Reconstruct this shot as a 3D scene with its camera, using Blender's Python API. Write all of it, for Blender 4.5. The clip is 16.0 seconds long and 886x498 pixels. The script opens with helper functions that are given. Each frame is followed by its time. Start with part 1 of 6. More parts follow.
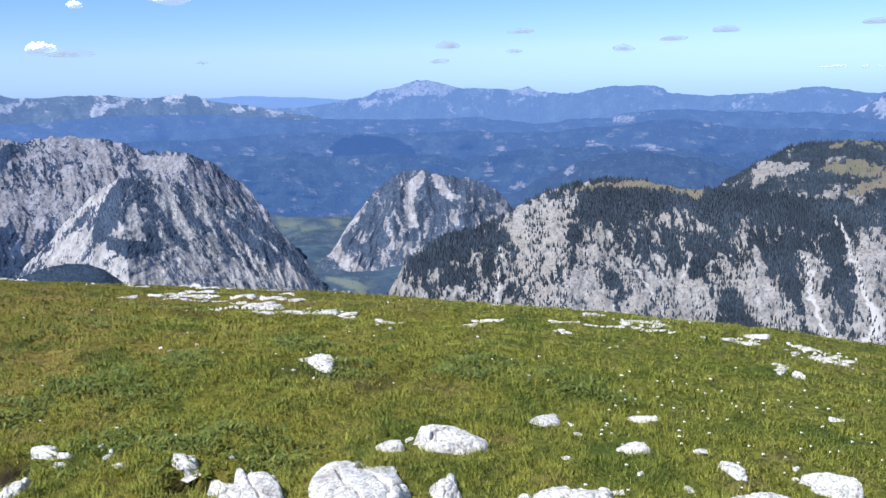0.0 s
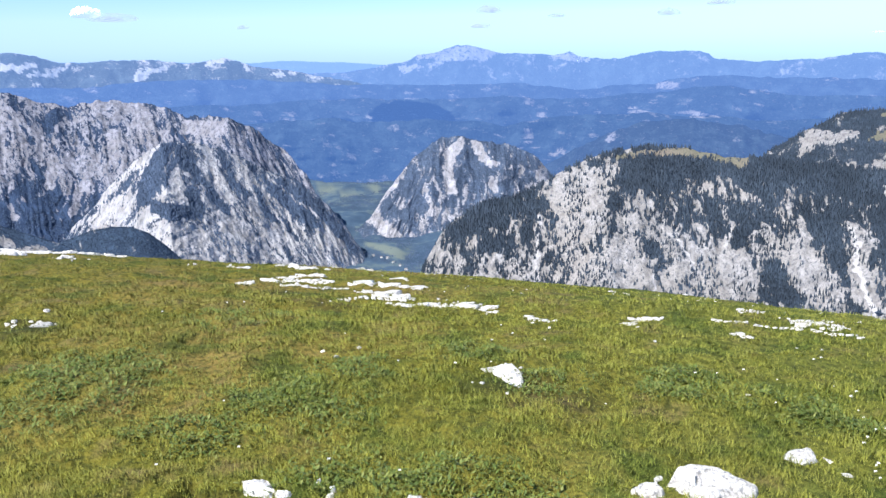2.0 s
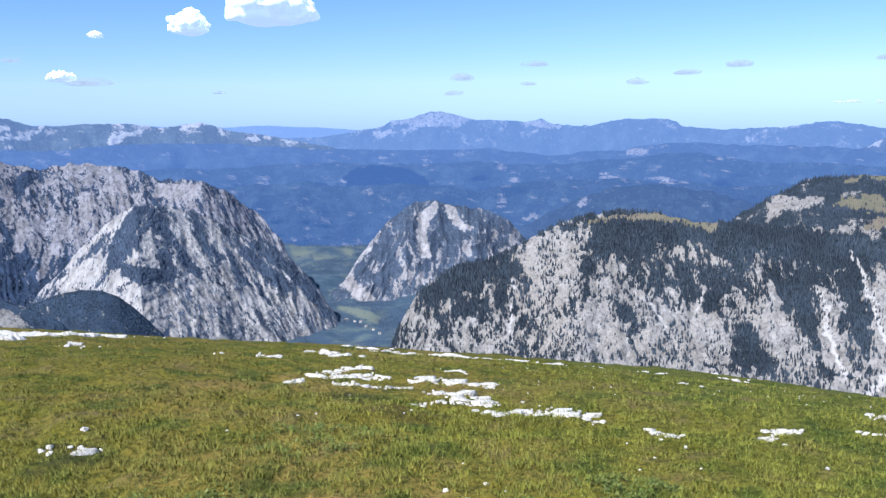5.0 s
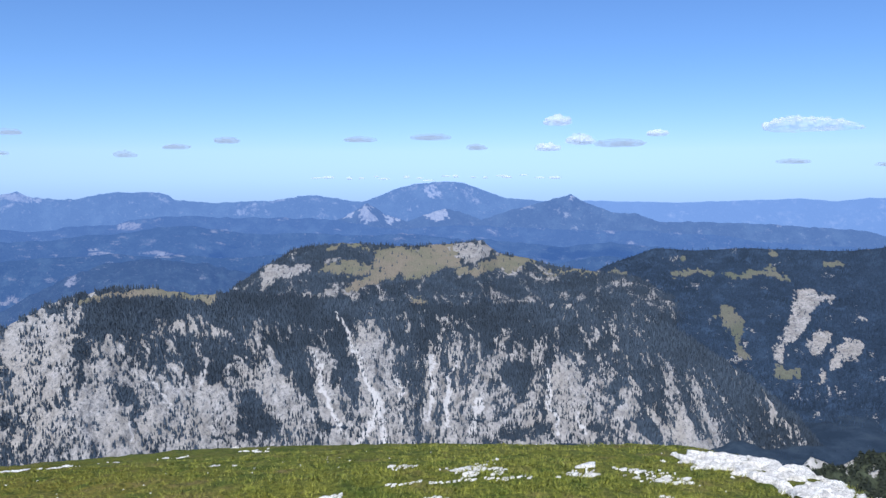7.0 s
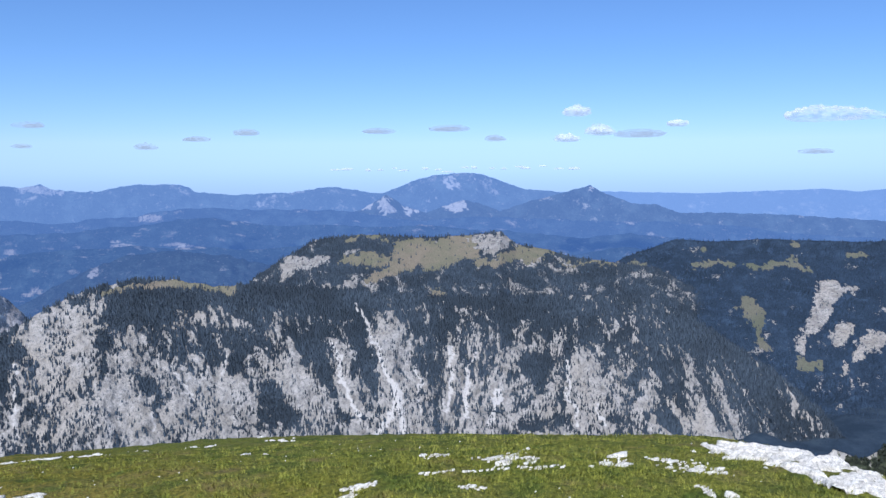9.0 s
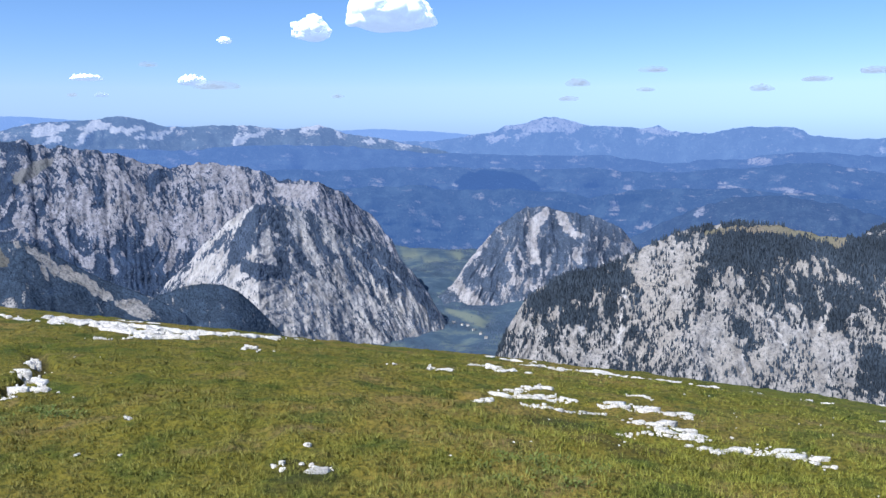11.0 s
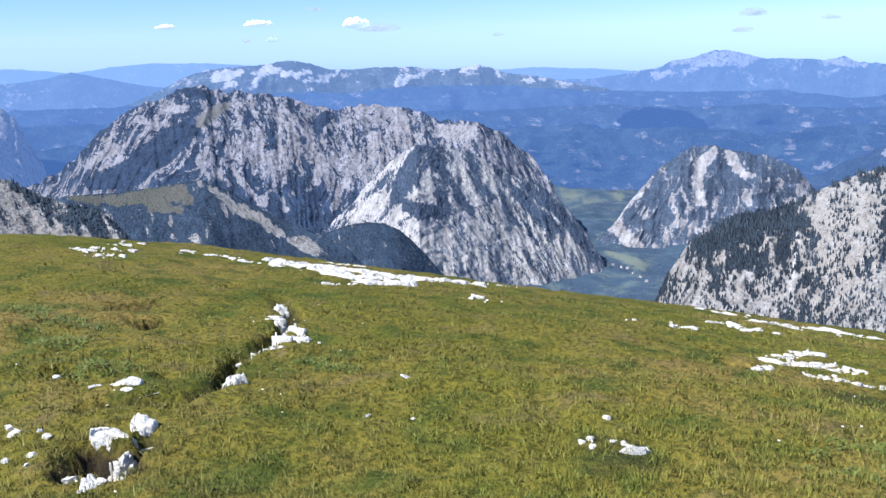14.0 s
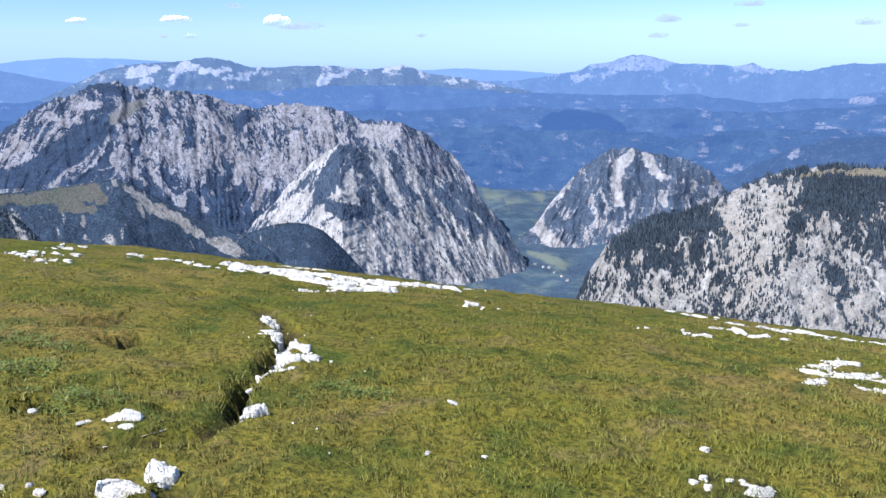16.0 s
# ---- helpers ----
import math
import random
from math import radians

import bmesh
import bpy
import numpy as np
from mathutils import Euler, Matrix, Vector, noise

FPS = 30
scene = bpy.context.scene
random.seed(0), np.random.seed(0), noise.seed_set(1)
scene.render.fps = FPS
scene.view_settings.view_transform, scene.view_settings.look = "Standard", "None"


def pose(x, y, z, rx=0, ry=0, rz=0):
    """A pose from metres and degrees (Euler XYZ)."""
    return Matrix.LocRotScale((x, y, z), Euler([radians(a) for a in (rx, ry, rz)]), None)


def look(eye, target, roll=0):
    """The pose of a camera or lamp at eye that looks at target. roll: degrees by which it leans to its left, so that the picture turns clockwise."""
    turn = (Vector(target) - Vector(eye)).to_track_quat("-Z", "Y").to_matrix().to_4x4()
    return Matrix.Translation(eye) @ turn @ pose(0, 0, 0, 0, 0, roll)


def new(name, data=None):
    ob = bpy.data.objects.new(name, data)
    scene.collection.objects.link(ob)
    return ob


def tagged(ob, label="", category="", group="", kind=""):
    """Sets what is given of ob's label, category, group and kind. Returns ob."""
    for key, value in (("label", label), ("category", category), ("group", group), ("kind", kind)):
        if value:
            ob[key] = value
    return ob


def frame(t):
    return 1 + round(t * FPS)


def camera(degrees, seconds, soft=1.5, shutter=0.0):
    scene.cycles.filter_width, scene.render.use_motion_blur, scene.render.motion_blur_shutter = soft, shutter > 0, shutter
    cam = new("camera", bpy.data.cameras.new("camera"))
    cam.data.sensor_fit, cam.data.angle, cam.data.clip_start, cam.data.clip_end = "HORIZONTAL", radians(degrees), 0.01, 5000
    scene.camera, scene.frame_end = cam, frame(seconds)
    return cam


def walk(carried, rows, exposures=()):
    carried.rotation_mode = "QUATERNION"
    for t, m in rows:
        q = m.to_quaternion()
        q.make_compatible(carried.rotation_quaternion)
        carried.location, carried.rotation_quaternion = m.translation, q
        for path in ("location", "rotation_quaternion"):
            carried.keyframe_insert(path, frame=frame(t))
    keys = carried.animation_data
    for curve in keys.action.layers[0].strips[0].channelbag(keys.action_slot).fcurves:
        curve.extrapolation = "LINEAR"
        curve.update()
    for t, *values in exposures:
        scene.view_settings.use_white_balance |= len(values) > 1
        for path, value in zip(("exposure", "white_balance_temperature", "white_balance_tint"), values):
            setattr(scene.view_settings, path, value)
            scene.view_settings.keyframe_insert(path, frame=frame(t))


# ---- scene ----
cam = camera(56.41, 16.0, soft=1.5)
# seconds, place, turn
PATH = [
    (0.0, -0.00, -0.00, 1.57, 78.44, 1.41, -0.01),
    (0.5, -0.19, 0.10, 1.58, 77.35, 1.98, 4.14),
    (1.0, -0.41, 0.20, 1.63, 77.08, 1.17, 3.31),
    (1.5, -0.60, 0.30, 1.65, 75.02, 0.92, 4.48),
    (2.0, -0.78, 0.44, 1.66, 76.19, 1.35, 2.71),
    (2.5, -0.95, 0.57, 1.68, 80.09, 2.05, 0.37),
    (3.0, -1.09, 0.70, 1.68, 78.51, 0.13, -0.27),
    (3.2, -1.14, 0.76, 1.66, 77.56, 0.71, 0.22),
    (4.8, -1.52, 1.15, 1.70, 80.23, 0.92, 1.20),
    (5.3, -1.64, 1.27, 1.71, 81.07, 0.99, -3.15),
    (5.5, -1.68, 1.32, 1.70, 81.38, 2.19, -11.81),
    (6.0, -1.76, 1.33, 1.73, 82.72, 1.18, -24.03),
    (6.5, -1.82, 1.23, 1.79, 85.88, -0.50, -29.16),
    (7.0, -1.73, 1.33, 1.75, 85.27, 0.24, -33.03),
    (7.5, -1.70, 1.34, 1.74, 84.59, 0.91, -37.86),
    (8.0, -1.70, 1.34, 1.74, 84.20, 0.80, -44.49),
    (8.5, -1.73, 1.35, 1.73, 84.58, 0.87, -42.20),
    (9.0, -1.81, 1.37, 1.74, 84.68, 0.44, -31.74),
    (9.5, -1.94, 1.31, 1.77, 84.00, 0.03, -19.43),
    (10.0, -2.01, 1.29, 1.77, 82.83, -0.23, -5.46),
    (10.2, -2.05, 1.30, 1.77, 82.05, -0.72, -1.38),
    (11.2, -2.23, 1.32, 1.78, 80.89, 0.90, 10.20),
    (12.3, -2.43, 1.33, 1.78, 79.61, 2.67, 14.40),
    (12.5, -2.49, 1.38, 1.78, 80.10, 2.32, 14.22),
    (13.0, -2.65, 1.44, 1.77, 82.23, 2.16, 13.21),
    (13.5, -2.84, 1.49, 1.75, 79.92, 1.44, 17.78),
    (14.0, -2.98, 1.56, 1.79, 77.05, 1.75, 19.51),
    (14.5, -3.15, 1.63, 1.75, 79.84, 2.93, 18.75),
    (15.0, -3.35, 1.73, 1.77, 79.15, 1.64, 15.49),
    (15.5, -3.55, 1.81, 1.77, 78.61, 1.66, 11.44),
    (16.0, -3.76, 1.93, 1.70, 76.96, 0.73, 14.30),
]
EXPOSURES = [(0.0, 0.6, 6100, 12), (1.0, 0.87, 6100, 12), (1.5, 1.04, 6200, 12), (2.0, 0.96, 6200, 12), (2.5, 0.72, 6100, 12), (5.0, 0.7, 6050, 12), (5.5, 0.71, 6000, 12), (6.0, 0.48, 5950, 12), (6.5, 0.45, 5950, 12), (7.0, 0.40, 5900, 12), (9.0, 0.40, 5900, 12), (9.5, 0.40, 5900, 12), (10.0, 0.45, 5950, 12), (12.3, 0.65, 6100, 12), (13.0, 0.63, 6050, 12), (13.5, 0.52, 6000, 12), (14.0, 0.87, 6100, 12), (16.0, 0.85, 6100, 12)]
walk(cam, [(t, pose(*p)) for t, *p in PATH], EXPOSURES)

# ---- light: a high sun on the far left, and a clear sky ----
SUN_AZ, SUN_EL = -138.0, 50.0
world = bpy.data.worlds.new("sky")
scene.world = world
world.use_nodes = True
wn = world.node_tree
sky = wn.nodes.new("ShaderNodeTexSky")
sky.sky_type, sky.sun_disc = "NISHITA", False
sky.sun_elevation, sky.sun_rotation = radians(SUN_EL), radians(SUN_AZ)
sky.altitude, sky.air_density, sky.dust_density, sky.ozone_density = 300, 1.0, 0.0, 3.0
# clear mountain air: whiter towards the horizon without its yellow
place = wn.nodes.new("ShaderNodeTexCoord")
split = wn.nodes.new("ShaderNodeSeparateXYZ")
wn.links.new(place.outputs["Generated"], split.inputs[0])
tone = wn.nodes.new("ShaderNodeValToRGB")
wn.links.new(split.outputs[2], tone.inputs[0])
for slot, (at, colour) in zip((tone.color_ramp.elements[0], tone.color_ramp.elements[1], tone.color_ramp.elements.new(0.2), tone.color_ramp.elements.new(0.3)), ((0.0, (0.50, 0.79, 1.63, 1)), (0.4, (0.64, 0.82, 1.27, 1)), (0.035, (0.72, 0.91, 1.42, 1)), (0.14, (0.69, 0.90, 1.24, 1)))):
    slot.position, slot.color = at, colour
tint = wn.nodes.new("ShaderNodeMix")
tint.data_type, tint.blend_type = "RGBA", "MULTIPLY"
tint.inputs[0].default_value = 1.0
wn.links.new(sky.outputs[0], tint.inputs[6])
wn.links.new(tone.outputs[0], tint.inputs[7])
wn.links.new(tint.outputs[2], wn.nodes["Background"].inputs[0])
wn.nodes["Background"].inputs[1].default_value = 0.075
lamp = bpy.data.lights.new("sun", "SUN")
lamp.energy, lamp.angle, lamp.color = 4.2, radians(0.5), (1.0, 0.96, 0.9)
sun_way = Vector((math.sin(radians(SUN_AZ)) * math.cos(radians(SUN_EL)), math.cos(radians(SUN_AZ)) * math.cos(radians(SUN_EL)), math.sin(radians(SUN_EL))))
new("sun", lamp).matrix_world = look(sun_way * 50, (0, 0, 0))

EYE = 1.7          # height of the eye
STAND = (-1.8, 1.35)  # where bearings are taken from
FLOOR = -460.0     # the valley floor


# ---- noise on arrays ----
def lattice(i, j, seed):
    h = (i.astype(np.int64) * 374761393 + j.astype(np.int64) * 668265263 + seed * 974711) & 0x7FFFFFFF
    h = ((h ^ (h >> 13)) * 1274126177) & 0x7FFFFFFF
    return ((h ^ (h >> 16)) & 0xFFFF) / 65535.0


def smooth_noise(x, y, seed=0):
    """Value noise, 0 to 1."""
    x, y = np.broadcast_arrays(np.asarray(x, float), np.asarray(y, float))
    i, j = np.floor(x), np.floor(y)
    u, v = x - i, y - j
    u, v = u * u * u * (u * (6 * u - 15) + 10), v * v * v * (v * (6 * v - 15) + 10)
    a, b = lattice(i, j, seed), lattice(i + 1, j, seed)
    c, d = lattice(i, j + 1, seed), lattice(i + 1, j + 1, seed)
    return (a * (1 - u) + b * u) * (1 - v) + (c * (1 - u) + d * u) * v


def fbm(x, y, octaves=4, seed=0, gain=0.5):
    total, amp, norm = 0.0, 1.0, 0.0
    for k in range(octaves):
        total = total + amp * smooth_noise(x * 2 ** k + 17.3 * k, y * 2 ** k - 9.1 * k, seed + k)
        norm += amp
        amp *= gain
    return total / norm


def ridged(x, y, octaves=4, seed=0):
    total, amp, norm = 0.0, 1.0, 0.0
    for k in range(octaves):
        total = total + amp * (1 - np.abs(2 * smooth_noise(x * 2 ** k + 5.7 * k, y * 2 ** k + 3.3 * k, seed + k) - 1))
        norm += amp
        amp *= 0.5
    return total / norm


def cells(x, y, seed=0):
    """Distance to the nearest and to the second nearest of scattered points, and a random height of the nearest."""
    x, y = np.asarray(x, float), np.asarray(y, float)
    i, j = np.floor(x), np.floor(y)
    near, second, tall = np.full(x.shape, 9.0), np.full(x.shape, 9.0), np.zeros(x.shape)
    for di in (-1, 0, 1):
        for dj in (-1, 0, 1):
            a, b = i + di, j + dj
            d = np.hypot(a + lattice(a, b, seed) - x, b + lattice(a, b, seed + 1) - y)
            closer = d < near
            second = np.where(closer, near, np.minimum(second, d))
            tall = np.where(closer, lattice(a, b, seed + 2), tall)
            near = np.where(closer, d, near)
    return near, second, tall


def step(a, b, x):
    t = np.clip((x - a) / (b - a), 0, 1)
    return t * t * (3 - 2 * t)


# ---- meshes from arrays ----
def raw_mesh(name, verts, faces, attributes=(), flat=False):
    """faces: an array of triangles or quads."""
    me = bpy.data.meshes.new(name)
    verts, faces = np.asarray(verts, np.float32).reshape(-1, 3), np.asarray(faces, np.int32)
    n = faces.shape[1]
    me.vertices.add(len(verts))
    me.vertices.foreach_set("co", verts.ravel())
    me.loops.add(faces.size)
    me.loops.foreach_set("vertex_index", faces.ravel())
    me.polygons.add(len(faces))
    me.polygons.foreach_set("loop_start", np.arange(0, faces.size, n, dtype=np.int32))
    me.update(calc_edges=True)
    for key, values in attributes:
        me.attributes.new(key, "FLOAT", "POINT").data.foreach_set("value", np.asarray(values, np.float32).ravel())
    if not flat:
        me.shade_smooth()
    me.validate()
    return me


def grid_faces(rows, cols, wrap=False):
    i = np.arange(rows - 1)[:, None]
    j = np.arange(cols if wrap else cols - 1)[None, :]
    k = (j + 1) % cols
    return np.stack([i * cols + j, (i + 1) * cols + j, (i + 1) * cols + k, i * cols + k], -1).reshape(-1, 4)


# ---- materials ----
class Nodes:
    """Short hand for node materials."""

    def __init__(self, name):
        self.mat = bpy.data.materials.new(name)
        self.mat.use_nodes = True
        self.tree = self.mat.node_tree
        self.main = self.tree.nodes["Principled BSDF"]
        self.place = self.tree.nodes.new("ShaderNodeNewGeometry").outputs["Position"]

    def node(self, kind, **values):
        n = self.tree.nodes.new(kind)
        for key, value in values.items():
            self.put(n, key, value)
        return n

    def put(self, n, key, value):
        slot = n.inputs[int(key[1:])] if key[0] == "i" and key[1:].isdigit() else n.inputs[key]
        if isinstance(value, bpy.types.NodeSocket):
            self.tree.links.new(value, slot)
        else:
            slot.default_value = value

    def noise(self, scale, detail=4.0, rough=0.55, stretch=(1, 1, 1), coords=None):
        m = self.node("ShaderNodeMapping", Vector=coords or self.place, Scale=stretch)
        return self.node("ShaderNodeTexNoise", Vector=m.outputs[0], Scale=scale, Detail=detail, Roughness=rough).outputs["Fac"]

    def ramp(self, value, stops):
        n = self.node("ShaderNodeValToRGB", Fac=value)
        e = n.color_ramp.elements
        while len(e) < len(stops):
            e.new(0.5)
        for slot, (at, colour) in zip(e, stops):
            slot.position = at
            slot.color = (*colour, 1) if isinstance(colour, tuple) else (colour, colour, colour, 1)
        return n.outputs[0]

    def mix(self, fac, a, b, blend="MIX"):
        n = self.tree.nodes.new("ShaderNodeMix")
        n.data_type, n.blend_type = "RGBA", blend
        for slot, value in ((n.inputs[0], fac), (n.inputs[6], a), (n.inputs[7], b)):
            if isinstance(value, bpy.types.NodeSocket):
                self.tree.links.new(value, slot)
            else:
                slot.default_value = (*value, 1) if isinstance(value, tuple) else value
        return n.outputs[2]

    def math(self, op, a, b=0.0, c=0.0):
        n = self.tree.nodes.new("ShaderNodeMath")
        n.operation = op
        for slot, value in zip(n.inputs, (a, b, c)):
            if isinstance(value, bpy.types.NodeSocket):
                self.tree.links.new(value, slot)
            else:
                slot.default_value = value
        return n.outputs[0]

    def attribute(self, key):
        n = self.tree.nodes.new("ShaderNodeAttribute")
        n.attribute_name = key
        return n.outputs["Fac"]

    def bump(self, height, strength, distance):
        self.put(self.main, "Normal", self.node("ShaderNodeBump", Height=height, Strength=strength, Distance=distance).outputs[0])

    def done(self, colour, rough=0.9, specular=0.15):
        self.put(self.main, "Base Color", colour)
        self.put(self.main, "Roughness", rough)
        self.put(self.main, "Specular IOR Level", specular)
        return self.mat


def mountain_material(name, grain, rock=(0.345, 0.33, 0.315), wood=(0.040, 0.056, 0.074), grass=(0.208, 0.190, 0.145), air=0.0, haze_glow=(0.2, 0.36, 0.8), specks=1.0, soft=0.06, stretch=0.42, veins=1.0):
    """Limestone, spruce forest and mountain pasture. grain: the size of the finest marks in metres.
    air: share of glow mixed into a far backdrop's surface to stand in for haze."""
    n = Nodes(name)
    fine = n.noise(1.0 / grain, 5, 0.6)
    tall = n.noise(1.0 / (grain * 1.9), 5, 0.62, stretch=(1, 1, stretch))
    broad = n.noise(1.0 / (grain * 30), 3)
    wobble = n.math("MULTIPLY", n.math("SUBTRACT", n.math("ADD", fine, tall), 1.0), 0.85)
    bare = n.math("ADD", n.attribute("bare"), wobble)
    bare = n.ramp(bare, [(0.5 - soft, 0.0), (0.5 + soft, 1.0)])
    turf = n.math("ADD", n.attribute("turf"), wobble)
    turf = n.ramp(turf, [(0.44, 0.0), (0.56, 1.0)])
    low, high = tuple(c * (1 - 0.42 * veins) for c in rock), tuple(min(1, c * (1 + 0.3 * veins)) for c in rock)
    stone = n.ramp(tall, [(0.28, low), (0.48, rock), (0.75, high)])
    stone = n.mix(1.0, stone, n.ramp(n.noise(1.0 / (grain * 6), 5, 0.62, stretch=(1, 1, stretch * 1.2)), [(0.36, 1 - 0.4 * veins), (0.52, 0.98), (0.68, 1 + 0.14 * veins)]), "MULTIPLY")
    stone = n.mix(n.ramp(broad, [(0.35, 0.0), (0.7, 0.55)]), stone, tuple(c * k for c, k in zip(rock, (1.06, 1.0, 0.9))))
    trees = n.ramp(fine, [(0.3, tuple(c * 0.55 for c in wood)), (0.6, wood), (0.8, tuple(c * 1.7 for c in wood))])
    stand = n.noise(1.0 / (grain * 9), 6, 0.68)
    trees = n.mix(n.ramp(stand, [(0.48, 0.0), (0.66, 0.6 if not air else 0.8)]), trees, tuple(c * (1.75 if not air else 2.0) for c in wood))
    meadow = n.mix(n.ramp(broad, [(0.35, 0.0), (0.65, 1.0)]), grass, tuple(c * k for c, k in zip(grass, (0.75, 0.86, 0.78))))
    meadow = n.mix(n.ramp(fine, [(0.45, 0.0), (0.7, 0.5)]), meadow, tuple(c * 0.45 for c in grass))
    speck = n.math("MULTIPLY", n.ramp(n.noise(0.7 / grain, 3, 0.7, stretch=(1, 1, 0.55)), [(0.54, 0.0), (0.60, 0.9)]), specks)
    stone = n.mix(speck, stone, wood)
    stone = n.mix(n.attribute("scree"), stone, tuple(min(0.62, c * 1.5) for c in rock))
    colour = n.mix(turf, n.mix(bare, trees, stone), meadow)
    n.bump(n.math("ADD", fine, tall), 0.6, grain * 1.5)
    mat = n.done(colour, 0.95, 0.05)
    # haze as emission, mixed over the shaded surface
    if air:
        glow = n.node("ShaderNodeEmission", Color=(*haze_glow, 1), Strength=1.0)
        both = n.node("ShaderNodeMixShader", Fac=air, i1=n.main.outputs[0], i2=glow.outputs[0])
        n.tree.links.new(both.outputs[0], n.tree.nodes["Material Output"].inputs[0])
    return mat


def leaf_material(name, dark, light):
    n = Nodes(name)
    island = n.tree.nodes.new("ShaderNodeNewGeometry").outputs["Random Per Island"]
    broad = n.noise(0.009, 5, 0.6)
    colour = n.ramp(island, [(0.0, dark), (1.0, light)])
    colour = n.mix(n.ramp(broad, [(0.42, 0.0), (0.6, 0.8)]), colour, tuple((a + b) * 0.29 for a, b in zip(dark, light)))
    return n.done(colour, 0.9, 0.1)


def limestone(name, tint=(0.80, 0.765, 0.70)):
    n = Nodes(name)
    shift = n.node("ShaderNodeObjectInfo").outputs["Random"]
    where = n.node("ShaderNodeVectorMath", i0=n.place, i1=n.node("ShaderNodeCombineXYZ", X=n.math("MULTIPLY", shift, 9.0)).outputs[0]).outputs[0]
    grit = n.noise(90, 5, 0.65, coords=where)
    blot = n.noise(14, 4, 0.6, coords=where)
    crack = n.node("ShaderNodeTexVoronoi", Vector=where, Scale=11.0)
    crack.feature = "DISTANCE_TO_EDGE"
    line = n.ramp(crack.outputs["Distance"], [(0.0, 0.35), (0.05, 1.0)])
    colour = n.ramp(blot, [(0.30, tuple(c * 0.66 for c in tint)), (0.44, tint), (0.75, tuple(min(0.86, c * 1.16) for c in tint))])
    colour = n.mix(n.ramp(grit, [(0.36, 0.8), (0.5, 0.0)]), colour, (0.27, 0.255, 0.225))
    lichen = n.noise(5, 5, 0.7, coords=where)
    colour = n.mix(n.ramp(lichen, [(0.56, 0.0), (0.66, 0.55)]), colour, (0.40, 0.385, 0.35))
    colour = n.mix(0.4, colour, line, "MULTIPLY")
    n.bump(n.math("ADD", grit, n.math("MULTIPLY", blot, 2.0)), 0.7, 0.02)
    return n.done(colour, 0.85, 0.2)


ROCK = limestone("weathered_limestone")
# needle colours blued to hold the haze of distance, most in HAZY_SPRUCE
HAZY_SPRUCE = leaf_material("haze_blue_far_spruce", (0.062, 0.092, 0.150), (0.080, 0.114, 0.176))
KNOLL_SPRUCE = leaf_material("haze_blue_knoll_spruce", (0.036, 0.058, 0.092), (0.050, 0.077, 0.118))
HILL_SPRUCE = leaf_material("haze_blue_hill_spruce", (0.025, 0.043, 0.074), (0.037, 0.060, 0.098))
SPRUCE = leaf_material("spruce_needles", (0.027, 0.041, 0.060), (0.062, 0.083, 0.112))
# wood colours, and the massif's and knob's rock, are blued in place of haze
NEAR_SLOPE = mountain_material("near_mountain", 3.0, rock=(0.315, 0.306, 0.298), wood=(0.042, 0.060, 0.084), grass=(0.215, 0.188, 0.148), specks=0.6, soft=0.12)
MID_SLOPE = mountain_material("haze_blue_middle_mountain", 5.0, rock=(0.42, 0.415, 0.42), wood=(0.076, 0.104, 0.156), specks=0.5, soft=0.1)
KNOB_SLOPE = mountain_material("haze_blue_knob", 5.0, rock=(0.37, 0.37, 0.395), wood=(0.076, 0.106, 0.160), specks=0.35, soft=0.2)
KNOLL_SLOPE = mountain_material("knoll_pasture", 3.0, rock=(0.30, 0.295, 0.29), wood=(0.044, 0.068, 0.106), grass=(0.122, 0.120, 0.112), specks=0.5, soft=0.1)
HILL_SLOPE = mountain_material("haze_blue_wooded_slope", 4.0, rock=(0.34, 0.325, 0.31), wood=(0.032, 0.053, 0.088), grass=(0.165, 0.158, 0.128), specks=0.6)
MASSIF_SLOPE = mountain_material("haze_blue_massif", 5.0, rock=(0.268, 0.272, 0.310), wood=(0.036, 0.058, 0.105), grass=(0.190, 0.182, 0.200), specks=0.6, soft=0.13)
# far backdrops: their blue haze is an emission in the material
BLUE_HILLS = mountain_material("wooded_hills", 7.0, rock=(0.4, 0.4, 0.42), wood=(0.045, 0.065, 0.07), soft=0.22, air=0.54, haze_glow=(0.056, 0.125, 0.33))
FAR_RANGE = mountain_material("far_range", 12.0, rock=(0.42, 0.41, 0.41), wood=(0.05, 0.07, 0.075), soft=0.22, air=0.7, haze_glow=(0.14, 0.26, 0.56))
PEAK_RANGE = mountain_material("peak_range", 12.0, rock=(0.5, 0.49, 0.48), wood=(0.05, 0.07, 0.075), soft=0.22, air=0.64, haze_glow=(0.11, 0.21, 0.48))
SNOW_RANGE = mountain_material("scree_range", 10.0, rock=(0.62, 0.60, 0.58), wood=(0.06, 0.08, 0.085), soft=0.22, air=0.55, haze_glow=(0.13, 0.23, 0.47))
LAST_RANGE = mountain_material("last_range", 14.0, soft=0.22, air=0.82, haze_glow=(0.19, 0.33, 0.66))


